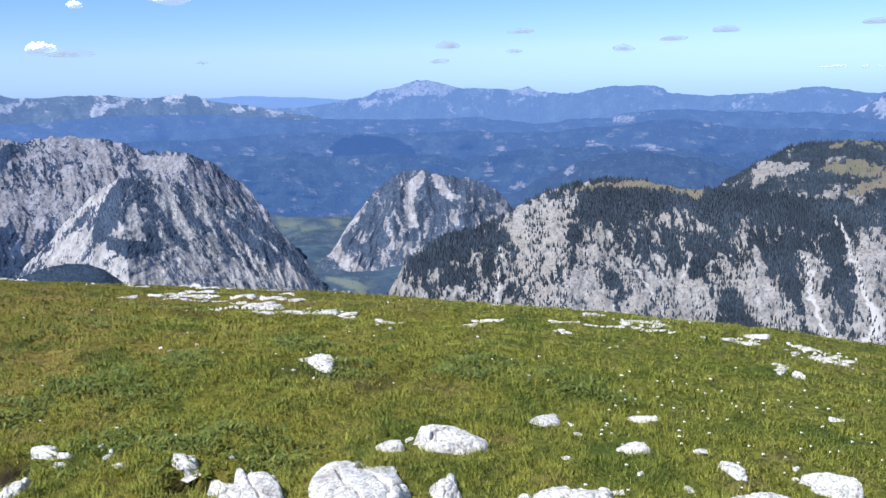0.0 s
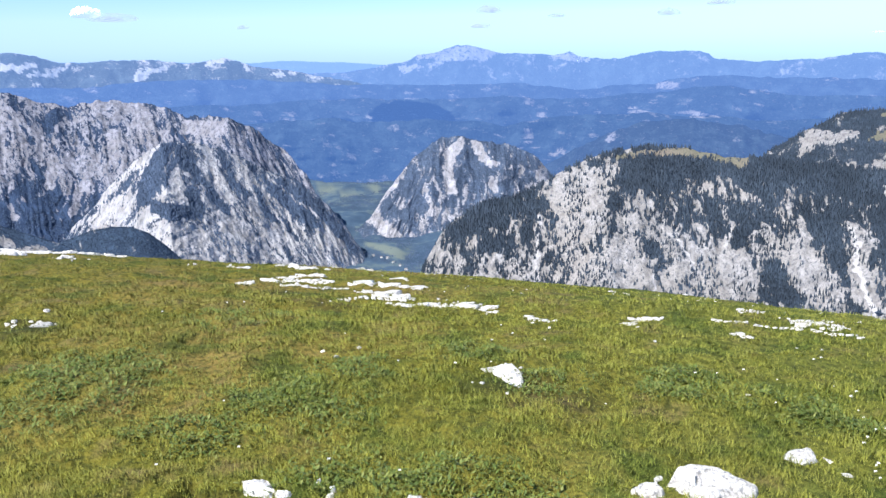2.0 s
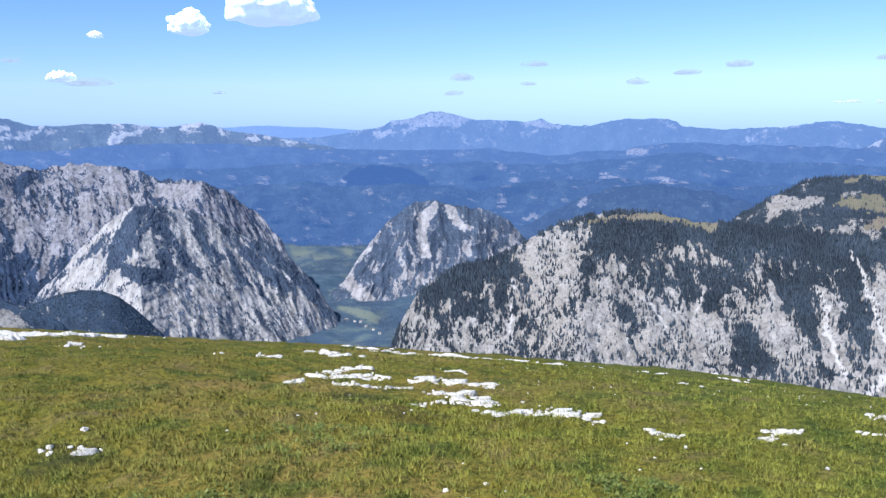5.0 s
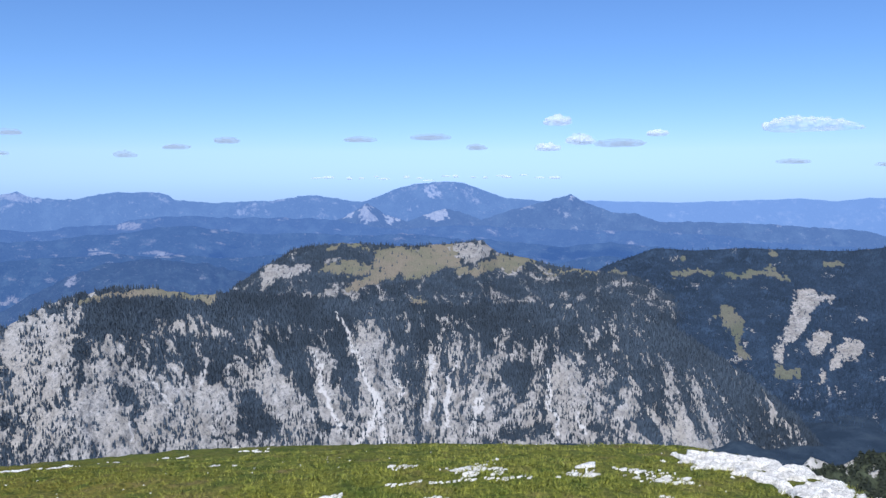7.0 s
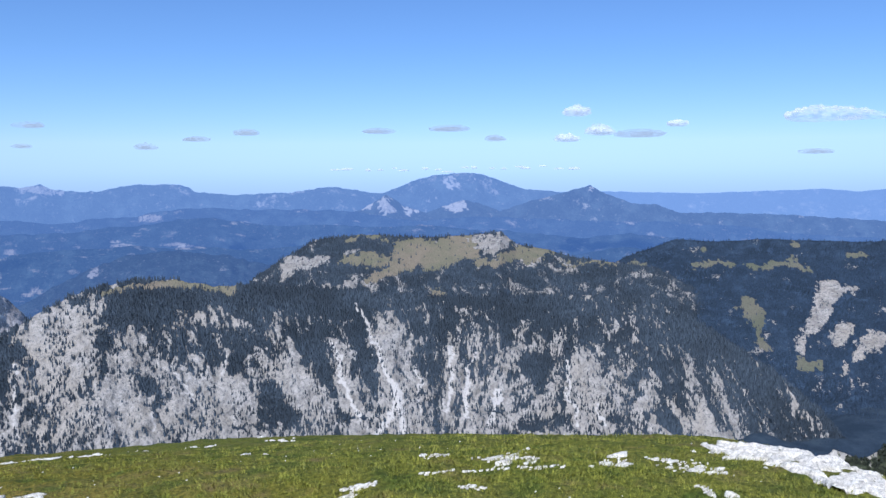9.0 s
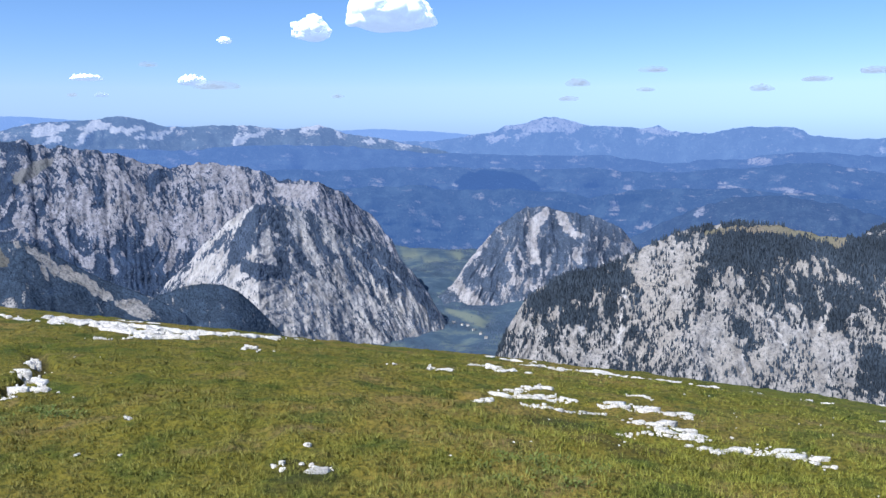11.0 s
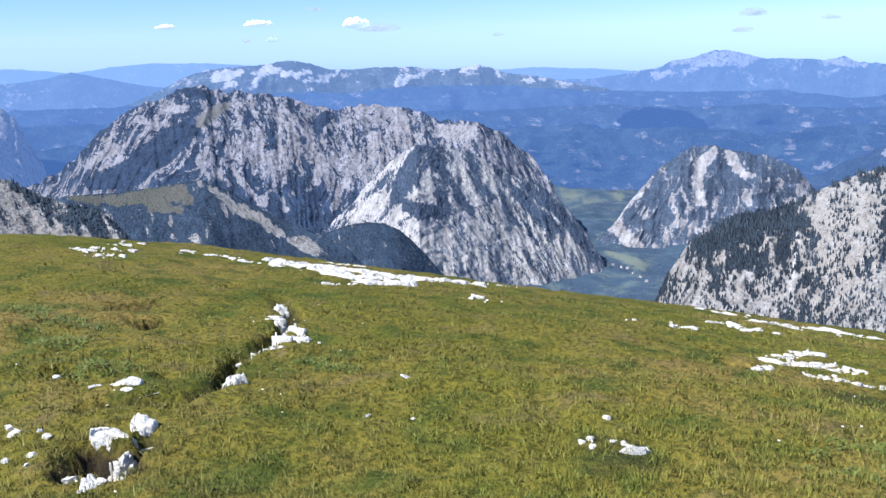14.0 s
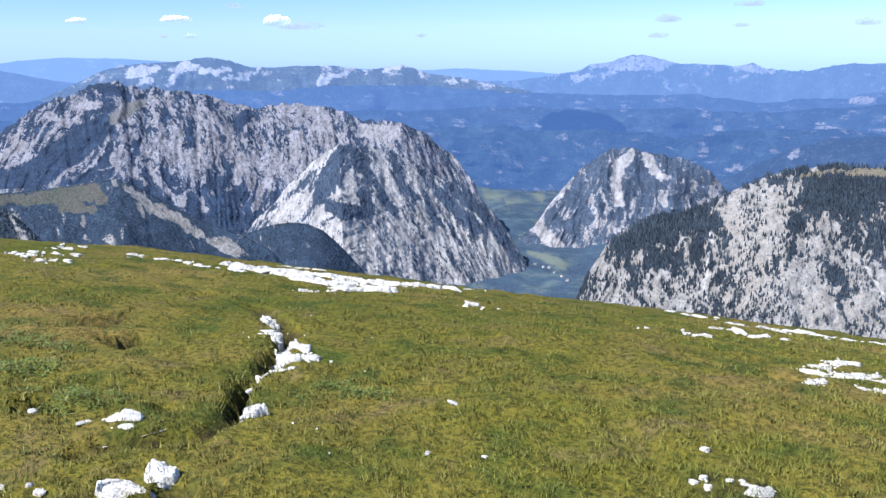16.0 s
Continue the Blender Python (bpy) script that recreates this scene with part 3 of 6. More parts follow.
SLIPS += [[(66.4, -8.0, 0.15)], [(71.6, -8.9, 0.13)], [(70.9, -6.0, 0.15)], [(66.1, -6.9, 0.1), (67.1, -6.9, 0.1)], [(58.0, -12.1, 0.18), (57.8, -12.9, 0.13)], [(58.9, -13.2, 0.13)], [(62.3, -8.8, 0.1)], [(60.2, -8.9, 0.1)], [(68.4, -9.8, 0.15), (68.7, -10.2, 0.13)]]
CLEARINGS = [[(51.9, -8.8, 0.56), (52.7, -9.5, 0.46), (52.9, -10.6, 0.33), (53.3, -11.4, 0.26)], [(48.7, -6.3, 0.2), (50.4, -6.0, 0.23), (51.3, -6.3, 0.13)], [(52.1, -6.3, 0.18), (54.4, -6.0, 0.28), (56.1, -6.3, 0.13)], [(61.5, -5.5, 0.13), (62.8, -5.0, 0.36), (64.3, -5.0, 0.15)], [(64.8, -4.8, 0.15), (66.3, -4.5, 0.23), (67.9, -4.2, 0.18)], [(54.7, -4.8, 0.23)], [(49.3, -5.2, 0.23)], [(69.0, -11.7, 0.26), (69.9, -11.8, 0.23), (70.9, -11.6, 0.13)], [(55.5, -12.3, 0.46), (56.4, -12.4, 0.26)], [(44.7, -6.5, 0.23), (45.6, -6.5, 0.15)], [(58.0, -5.4, 0.13), (58.8, -5.3, 0.1)], [(63.8, -5.4, 0.13), (64.8, -4.8, 0.13)]]
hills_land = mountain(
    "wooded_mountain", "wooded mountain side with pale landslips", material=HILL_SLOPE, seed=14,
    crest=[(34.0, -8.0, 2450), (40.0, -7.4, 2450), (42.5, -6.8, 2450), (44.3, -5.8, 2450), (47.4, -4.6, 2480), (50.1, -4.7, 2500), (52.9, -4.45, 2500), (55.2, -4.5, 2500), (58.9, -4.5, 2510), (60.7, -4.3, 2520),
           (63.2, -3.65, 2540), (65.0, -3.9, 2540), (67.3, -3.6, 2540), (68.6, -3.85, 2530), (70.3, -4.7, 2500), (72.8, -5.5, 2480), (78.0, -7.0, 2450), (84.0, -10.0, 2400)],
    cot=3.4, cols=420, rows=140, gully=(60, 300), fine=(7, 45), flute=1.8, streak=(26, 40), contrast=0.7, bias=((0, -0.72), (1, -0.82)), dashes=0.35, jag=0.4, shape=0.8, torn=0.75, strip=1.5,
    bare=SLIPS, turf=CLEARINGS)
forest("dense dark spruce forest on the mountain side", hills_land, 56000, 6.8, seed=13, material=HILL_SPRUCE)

# rocky knob in the middle of the valley
KNOB_BARE = [[(-1.7, -6.4, 0.38), (-2.2, -7.3, 0.45), (-2.6, -8.5, 0.38), (-2.4, -9.8, 0.38)], [(-0.8, -6.3, 0.24), (0.1, -7.7, 0.38), (0.8, -7.9, 0.24)], [(-5.7, -8.2, 0.21), (-6.5, -9.4, 0.28), (-7.1, -10.1, 0.21)], [(-7.7, -11.3, 0.42), (-7.5, -12.0, 0.49), (-6.5, -12.8, 0.52), (-5.8, -13.2, 0.38)], [(-5.0, -13.6, 0.42), (-3.5, -12.8, 0.35)], [(3.7, -8.5, 0.24), (3.9, -9.0, 0.21)], [(1.9, -8.3, 0.14)], [(0.4, -9.0, 0.21), (0.8, -9.8, 0.31)], [(-3.5, -9.0, 0.17), (-3.1, -10.2, 0.14)], [(2.5, -8.1, 0.17), (2.7, -8.8, 0.17)], [(-4.2, -9.4, 0.17), (-3.9, -10.5, 0.14)], [(-1.3, -9.4, 0.17), (-1.5, -10.5, 0.14)]]
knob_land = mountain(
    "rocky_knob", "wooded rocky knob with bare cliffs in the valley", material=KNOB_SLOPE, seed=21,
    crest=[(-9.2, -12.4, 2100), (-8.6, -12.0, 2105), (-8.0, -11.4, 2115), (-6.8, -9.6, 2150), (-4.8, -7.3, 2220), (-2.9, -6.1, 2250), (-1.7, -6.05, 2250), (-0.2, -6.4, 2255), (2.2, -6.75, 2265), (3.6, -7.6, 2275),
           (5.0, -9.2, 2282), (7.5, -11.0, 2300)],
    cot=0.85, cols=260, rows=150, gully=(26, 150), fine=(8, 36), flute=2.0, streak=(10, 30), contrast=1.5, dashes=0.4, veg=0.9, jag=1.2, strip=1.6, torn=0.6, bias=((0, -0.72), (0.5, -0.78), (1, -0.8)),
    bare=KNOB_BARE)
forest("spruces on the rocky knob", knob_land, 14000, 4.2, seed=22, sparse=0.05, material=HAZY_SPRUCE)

# the grey pyramid and the long massif on the left
PYRAMID_BARE = [[(-21.6, -5.9, 0.21), (-23.3, -6.9, 0.42), (-25.1, -8.2, 0.52), (-26.5, -9.4, 0.45), (-27.6, -10.7, 0.38)], [(-24.2, -9.3, 0.56), (-26.0, -10.6, 0.63), (-24.6, -10.0, 0.56)], [(-20.9, -7.8, 0.38), (-21.0, -8.9, 0.56), (-20.6, -9.7, 0.38)], [(-18.7, -6.1, 0.31), (-18.8, -8.0, 0.49), (-17.7, -9.6, 0.49)], [(-19.5, -7.2, 0.17), (-19.2, -9.1, 0.21)], [(-16.9, -6.3, 0.49), (-16.6, -7.8, 0.42), (-15.3, -9.0, 0.35)], [(-18.0, -11.1, 0.66), (-17.0, -11.9, 0.77)], [(-22.0, -11.4, 0.63), (-19.9, -12.0, 0.77)], [(-15.1, -11.7, 0.59), (-14.0, -12.6, 0.59)], [(-11.3, -12.4, 0.42), (-10.4, -13.3, 0.35)], [(-16.3, -10.1, 0.42), (-15.6, -11.3, 0.35)], [(-23.7, -11.2, 0.42)]]
PYRAMID_WOODED = [[(-21.2, -5.8, 0.24), (-22.1, -7.1, 0.49), (-22.7, -8.4, 0.7), (-23.2, -9.4, 0.49)], [(-20.3, -6.8, 0.52), (-19.5, -7.9, 0.28), (-18.6, -9.5, 0.31), (-17.8, -10.5, 0.24)], [(-20.0, -9.0, 0.42), (-19.8, -10.3, 0.63), (-21.5, -10.3, 0.49), (-22.4, -9.9, 0.42)], [(-17.8, -6.6, 0.17), (-17.4, -8.5, 0.24), (-16.3, -9.5, 0.21)], [(-14.9, -9.1, 0.35), (-13.1, -10.7, 0.42), (-12.0, -11.8, 0.24)], [(-16.2, -7.4, 0.17), (-15.5, -8.7, 0.21)], [(-14.1, -8.7, 0.28), (-11.9, -10.4, 0.38), (-10.5, -12.1, 0.31), (-9.4, -13.7, 0.28)], [(-15.7, -9.8, 0.17), (-14.9, -11.4, 0.21)], [(-14.1, -11.4, 0.17), (-13.3, -12.6, 0.21)]]
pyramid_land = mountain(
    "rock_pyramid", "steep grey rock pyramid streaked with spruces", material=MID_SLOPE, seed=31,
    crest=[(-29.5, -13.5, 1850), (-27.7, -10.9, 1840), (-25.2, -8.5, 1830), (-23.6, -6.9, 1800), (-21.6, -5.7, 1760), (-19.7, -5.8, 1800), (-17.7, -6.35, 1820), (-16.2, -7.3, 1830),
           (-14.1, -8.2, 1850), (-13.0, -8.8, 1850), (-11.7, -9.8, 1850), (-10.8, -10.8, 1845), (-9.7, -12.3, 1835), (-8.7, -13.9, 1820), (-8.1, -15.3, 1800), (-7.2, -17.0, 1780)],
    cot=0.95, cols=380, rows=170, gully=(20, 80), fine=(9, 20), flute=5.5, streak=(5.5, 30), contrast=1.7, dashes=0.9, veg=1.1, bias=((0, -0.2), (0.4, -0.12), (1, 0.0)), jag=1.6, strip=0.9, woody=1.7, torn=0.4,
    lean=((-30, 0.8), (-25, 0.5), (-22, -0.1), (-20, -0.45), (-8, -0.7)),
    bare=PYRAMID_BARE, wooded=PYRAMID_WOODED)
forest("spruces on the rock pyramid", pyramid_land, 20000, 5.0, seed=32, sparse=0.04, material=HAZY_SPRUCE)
MASSIF_BARE = [[(-34.0, -6.9, 0.21), (-32.9, -8.5, 0.21), (-32.2, -9.2, 0.24), (-31.8, -8.3, 0.14)], [(-30.9, -8.9, 0.1), (-30.7, -9.7, 0.24)], [(-35.0, -6.9, 0.42)], [(-36.3, -6.0, 0.17), (-35.7, -7.1, 0.17)], [(-25.5, -6.3, 0.17), (-26.2, -7.4, 0.21), (-27.0, -8.5, 0.28), (-27.4, -9.7, 0.28)], [(-42.9, -5.9, 0.28), (-41.4, -5.0, 0.38)], [(-42.2, -6.3, 0.17), (-41.0, -5.7, 0.24)], [(-35.1, -4.3, 0.14), (-35.8, -5.8, 0.14)]]
MASSIF_BARE += [[(-34.3, -4.5, 0.14), (-34.2, -5.7, 0.14)], [(-33.1, -4.0, 0.14), (-33.0, -5.9, 0.14)], [(-32.4, -3.7, 0.17), (-32.1, -5.2, 0.14)], [(-30.7, -4.1, 0.14), (-31.0, -5.6, 0.14)], [(-30.0, -3.8, 0.17), (-29.7, -5.7, 0.14)], [(-28.9, -4.2, 0.14), (-28.8, -6.1, 0.17)], [(-28.2, -6.3, 0.31), (-28.5, -7.9, 0.28)], [(-26.6, -5.1, 0.14), (-26.5, -6.6, 0.14)], [(-43.3, -4.6, 0.21), (-43.9, -5.4, 0.21)], [(-37.8, -2.7, 0.31), (-36.8, -2.5, 0.28)], [(-39.6, -3.2, 0.24), (-38.6, -3.8, 0.17)], [(-24.3, -4.0, 0.35)], [(-23.1, -4.4, 0.35)], [(-25.0, -3.6, 0.28)]]
MASSIF_BARE += [[(-25.3, -2.8, 0.56), (-23.0, -3.3, 0.63), (-22.3, -4.5, 0.42)], [(-24.3, -5.1, 0.42), (-24.7, -6.3, 0.31)], [(-27.6, -2.6, 0.4)], [(-20.0, -4.8, 0.4), (-18.0, -5.0, 0.5)]]
MASSIF_WOODED = [[(-36.5, -3.9, 0.63), (-38.4, -5.2, 0.91), (-40.4, -6.5, 0.91), (-42.9, -7.0, 0.49)], [(-36.0, -7.7, 0.35), (-33.9, -8.7, 0.49), (-33.1, -9.8, 0.31)], [(-31.2, -9.4, 0.31), (-31.7, -8.6, 0.21)], [(-29.6, -9.4, 0.70), (-28.3, -8.8, 0.49)], [(-30.1, -10.4, 0.56), (-28.2, -10.5, 0.35)], [(-31.3, -4.3, 0.17), (-31.3, -5.3, 0.31)], [(-36.5, -1.5, 0.42), (-35.0, -2.0, 0.31)], [(-27.7, -3.6, 0.42), (-28.1, -4.2, 0.31)], [(-33.2, -9.9, 0.49), (-30.4, -10.7, 0.42)], [(-36.3, -5.2, 0.31), (-36.9, -6.3, 0.28)], [(-34.8, -5.1, 0.14), (-34.7, -5.8, 0.14)]]
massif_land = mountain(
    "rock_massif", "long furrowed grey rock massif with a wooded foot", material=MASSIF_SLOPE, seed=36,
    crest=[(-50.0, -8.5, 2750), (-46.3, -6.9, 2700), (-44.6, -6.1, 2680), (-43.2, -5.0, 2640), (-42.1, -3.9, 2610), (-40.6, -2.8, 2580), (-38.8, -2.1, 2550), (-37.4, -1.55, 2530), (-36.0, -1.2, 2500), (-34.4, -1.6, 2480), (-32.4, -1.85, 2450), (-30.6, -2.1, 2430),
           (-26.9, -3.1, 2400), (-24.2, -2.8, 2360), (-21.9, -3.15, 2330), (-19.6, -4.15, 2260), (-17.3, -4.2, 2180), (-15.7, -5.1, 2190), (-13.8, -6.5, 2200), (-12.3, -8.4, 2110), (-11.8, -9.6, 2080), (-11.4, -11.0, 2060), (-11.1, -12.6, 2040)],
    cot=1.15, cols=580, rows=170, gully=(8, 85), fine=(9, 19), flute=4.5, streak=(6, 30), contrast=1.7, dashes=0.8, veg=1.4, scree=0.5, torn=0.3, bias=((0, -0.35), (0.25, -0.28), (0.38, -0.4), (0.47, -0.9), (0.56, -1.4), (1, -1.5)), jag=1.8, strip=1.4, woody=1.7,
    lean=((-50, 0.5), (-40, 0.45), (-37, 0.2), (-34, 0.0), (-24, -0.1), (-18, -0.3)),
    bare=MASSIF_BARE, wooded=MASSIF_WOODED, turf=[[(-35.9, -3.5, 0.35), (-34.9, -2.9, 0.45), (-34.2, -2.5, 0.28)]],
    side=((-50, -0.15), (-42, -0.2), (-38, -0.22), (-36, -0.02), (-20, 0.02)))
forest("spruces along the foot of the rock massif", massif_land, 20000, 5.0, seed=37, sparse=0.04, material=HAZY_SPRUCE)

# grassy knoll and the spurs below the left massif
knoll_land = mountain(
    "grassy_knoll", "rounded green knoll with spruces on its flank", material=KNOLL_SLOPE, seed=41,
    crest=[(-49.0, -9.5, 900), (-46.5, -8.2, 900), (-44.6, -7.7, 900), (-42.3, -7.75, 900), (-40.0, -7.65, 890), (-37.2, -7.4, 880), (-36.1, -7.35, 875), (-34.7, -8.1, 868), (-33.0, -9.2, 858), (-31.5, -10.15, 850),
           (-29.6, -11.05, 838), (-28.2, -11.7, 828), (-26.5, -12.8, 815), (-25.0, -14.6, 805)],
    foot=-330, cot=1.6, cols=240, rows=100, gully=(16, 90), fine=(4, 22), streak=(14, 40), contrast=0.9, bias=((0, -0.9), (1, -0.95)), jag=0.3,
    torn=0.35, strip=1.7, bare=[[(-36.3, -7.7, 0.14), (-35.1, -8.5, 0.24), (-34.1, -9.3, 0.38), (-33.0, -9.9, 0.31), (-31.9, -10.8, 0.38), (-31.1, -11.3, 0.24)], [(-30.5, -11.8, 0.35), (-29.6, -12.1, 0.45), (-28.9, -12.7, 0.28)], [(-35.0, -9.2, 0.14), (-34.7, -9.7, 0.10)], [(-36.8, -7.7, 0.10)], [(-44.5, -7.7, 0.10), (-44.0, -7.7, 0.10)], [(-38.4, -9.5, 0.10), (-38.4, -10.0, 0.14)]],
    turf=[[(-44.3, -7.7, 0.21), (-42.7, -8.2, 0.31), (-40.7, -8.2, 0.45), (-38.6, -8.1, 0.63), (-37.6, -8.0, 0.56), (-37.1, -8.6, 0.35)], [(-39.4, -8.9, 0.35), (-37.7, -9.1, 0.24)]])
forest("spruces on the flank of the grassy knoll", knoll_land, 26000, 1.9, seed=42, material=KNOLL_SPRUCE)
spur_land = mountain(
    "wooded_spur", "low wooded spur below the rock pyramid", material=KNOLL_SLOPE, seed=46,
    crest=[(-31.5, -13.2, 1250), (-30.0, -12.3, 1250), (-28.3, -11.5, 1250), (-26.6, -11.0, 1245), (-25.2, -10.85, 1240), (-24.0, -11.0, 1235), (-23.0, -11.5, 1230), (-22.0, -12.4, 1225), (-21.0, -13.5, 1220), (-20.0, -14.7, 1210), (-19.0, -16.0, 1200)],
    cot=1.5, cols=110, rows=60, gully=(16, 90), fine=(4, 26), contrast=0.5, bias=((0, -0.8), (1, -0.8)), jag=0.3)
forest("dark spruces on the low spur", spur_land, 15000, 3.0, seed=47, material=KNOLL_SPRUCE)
cliff_land = mountain(
    "scree_slope", "pale scree slope with dark dwarf pines above", material=NEAR_SLOPE, seed=51,
    crest=[(-62.0, -3.0, 520), (-51.0, -5.4, 520), (-47.6, -6.5, 515), (-45.8, -7.6, 505), (-44.3, -8.3, 495), (-43.0, -8.6, 490), (-41.9, -9.6, 480), (-41.0, -10.8, 470)],
    foot=-260, cot=1.4, cols=140, rows=80, gully=(10, 50), fine=(4, 14), streak=(10, 30), contrast=1.2, bias=((0, -0.35), (0.08, 0.2), (0.2, 0.5), (1, 0.5)), side=((-62, 0.2), (-44, 0.05), (-41, -0.2), (-38, -0.3)))
forest("dwarf pines on the scree slope", cliff_land, 2500, 2.5, seed=52)

# ---- the distance ----
def rolling(line, n, sway, dist, seed):
    """Points of a gently rolling ridge along a line of bearings and elevations."""
    line = np.array(line, float)
    az = np.linspace(line[0, 0], line[-1, 0], n)
    el = np.interp(az, line[:, 0], line[:, 1])
    return [(float(a), float(e + sway * 2 * (v - 0.5)), dist) for a, e, v in zip(az, el, fbm(az / 5.0, az * 0, 4, seed))]


SPOTS = [[(11.6, -2.9, 0.16), (12.0, -2.8, 0.32), (12.5, -2.7, 0.16)], [(10.6, -2.9, 0.13)], [(13.2, -4.7, 0.13), (14.2, -4.7, 0.21), (15.2, -5.0, 0.16)],
          [(3.1, -5.2, 0.11), (3.0, -6.5, 0.13), (3.3, -7.1, 0.13)], [(16.5, -5.6, 0.21)], [(17.5, -6.0, 0.21)], [(4.0, -4.7, 0.26)], [(2.9, -3.7, 0.21)], [(10.1, -4.4, 0.21)],
          [(-1.3, -2.8, 0.16)], [(17.9, -4.4, 0.13)], [(18.5, -3.3, 0.21)], [(4.8, -7.3, 0.32)]]
UPPER = ((-62, -2.4), (-30, -2.0), (-16, -1.8), (-10, -2.55), (-2, -2.45), (2, -2.4), (6, -2.85), (11, -2.6), (20, -2.3), (24, -2.7), (28, -3.1), (40, -3.2), (48, -3.6), (60, -4.2), (86, -4.2))
MIDDLE = ((-62, -3.2), (-30, -3.2), (-10, -3.4), (0, -3.6), (10, -3.4), (17, -3.0), (24, -3.6), (40, -4.2), (86, -5.0))
LOWER = ((-62, -5.0), (-20, -5.0), (-8, -4.8), (2, -5.4), (10, -4.7), (17, -4.6), (30, -5.5), (86, -6.5))
# air and tone: strength and colour of the glow that stands in for haze
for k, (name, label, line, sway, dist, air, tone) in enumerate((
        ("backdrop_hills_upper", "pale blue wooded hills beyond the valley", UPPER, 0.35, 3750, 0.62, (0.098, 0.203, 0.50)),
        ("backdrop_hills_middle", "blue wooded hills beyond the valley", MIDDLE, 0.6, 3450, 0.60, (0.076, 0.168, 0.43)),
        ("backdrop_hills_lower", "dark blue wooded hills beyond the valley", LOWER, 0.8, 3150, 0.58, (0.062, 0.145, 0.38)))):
    mountain(name, label, rolling(line, 90, sway, dist, 300 + 10 * k), mountain_material(name, 8.0, wood=(0.045, 0.065, 0.07), soft=0.22, air=air, haze_glow=tone), seed=61 + k, category="hills",
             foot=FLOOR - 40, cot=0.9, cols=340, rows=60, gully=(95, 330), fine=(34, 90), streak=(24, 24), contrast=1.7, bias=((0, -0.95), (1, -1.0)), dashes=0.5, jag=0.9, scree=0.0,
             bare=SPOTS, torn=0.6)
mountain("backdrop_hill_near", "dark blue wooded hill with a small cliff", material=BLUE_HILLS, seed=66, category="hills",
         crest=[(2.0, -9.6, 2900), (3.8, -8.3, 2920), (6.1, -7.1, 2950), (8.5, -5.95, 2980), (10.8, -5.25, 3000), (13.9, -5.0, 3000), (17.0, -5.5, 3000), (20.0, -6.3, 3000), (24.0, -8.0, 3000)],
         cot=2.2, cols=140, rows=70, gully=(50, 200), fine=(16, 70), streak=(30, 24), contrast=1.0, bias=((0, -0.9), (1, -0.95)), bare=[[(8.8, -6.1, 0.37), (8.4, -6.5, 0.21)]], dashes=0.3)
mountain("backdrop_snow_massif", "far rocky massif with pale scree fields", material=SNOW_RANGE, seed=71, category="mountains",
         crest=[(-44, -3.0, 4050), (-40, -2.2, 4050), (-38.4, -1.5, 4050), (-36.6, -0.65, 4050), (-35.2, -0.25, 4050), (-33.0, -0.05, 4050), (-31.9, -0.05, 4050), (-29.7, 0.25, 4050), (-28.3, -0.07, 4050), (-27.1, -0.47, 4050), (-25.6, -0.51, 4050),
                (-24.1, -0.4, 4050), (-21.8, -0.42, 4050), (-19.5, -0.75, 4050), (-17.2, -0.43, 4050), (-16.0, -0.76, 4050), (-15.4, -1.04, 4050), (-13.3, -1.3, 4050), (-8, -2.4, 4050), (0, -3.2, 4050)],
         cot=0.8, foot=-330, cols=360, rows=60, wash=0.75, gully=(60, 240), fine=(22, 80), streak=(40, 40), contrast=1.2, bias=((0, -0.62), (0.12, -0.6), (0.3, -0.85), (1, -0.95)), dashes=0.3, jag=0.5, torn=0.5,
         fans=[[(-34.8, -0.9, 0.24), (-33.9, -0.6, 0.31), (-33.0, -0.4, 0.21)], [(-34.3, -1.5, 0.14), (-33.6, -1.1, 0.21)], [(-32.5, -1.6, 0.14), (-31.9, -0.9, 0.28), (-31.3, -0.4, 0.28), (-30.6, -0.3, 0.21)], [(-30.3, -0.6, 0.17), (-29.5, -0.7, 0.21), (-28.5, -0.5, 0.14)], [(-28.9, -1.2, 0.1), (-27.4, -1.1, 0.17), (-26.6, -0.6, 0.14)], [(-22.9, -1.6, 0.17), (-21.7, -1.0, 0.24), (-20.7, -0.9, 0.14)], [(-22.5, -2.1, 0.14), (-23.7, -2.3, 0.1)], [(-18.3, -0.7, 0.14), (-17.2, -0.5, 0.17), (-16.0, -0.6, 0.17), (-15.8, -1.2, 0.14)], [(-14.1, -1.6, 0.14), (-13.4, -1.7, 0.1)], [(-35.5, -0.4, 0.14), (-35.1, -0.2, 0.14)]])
# the flank's haze is a blue glow mixed into its rock
mountain("backdrop_flank", "hazy grey mountain flank with pale scree beyond the left valley", material=mountain_material("flank_rock", 8.0, rock=(0.42, 0.41, 0.42), wood=(0.05, 0.07, 0.085), soft=0.25, air=0.5, haze_glow=(0.10, 0.185, 0.42)), seed=39, category="mountain",
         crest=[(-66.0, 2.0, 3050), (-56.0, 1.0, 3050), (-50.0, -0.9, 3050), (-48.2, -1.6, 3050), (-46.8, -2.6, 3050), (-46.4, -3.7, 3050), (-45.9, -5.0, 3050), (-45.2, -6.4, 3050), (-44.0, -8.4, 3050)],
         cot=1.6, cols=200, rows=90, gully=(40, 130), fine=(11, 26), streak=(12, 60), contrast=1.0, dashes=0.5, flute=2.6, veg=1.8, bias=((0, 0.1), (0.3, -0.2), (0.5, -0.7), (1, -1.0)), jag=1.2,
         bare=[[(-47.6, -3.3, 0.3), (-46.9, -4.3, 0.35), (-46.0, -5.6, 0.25)]])
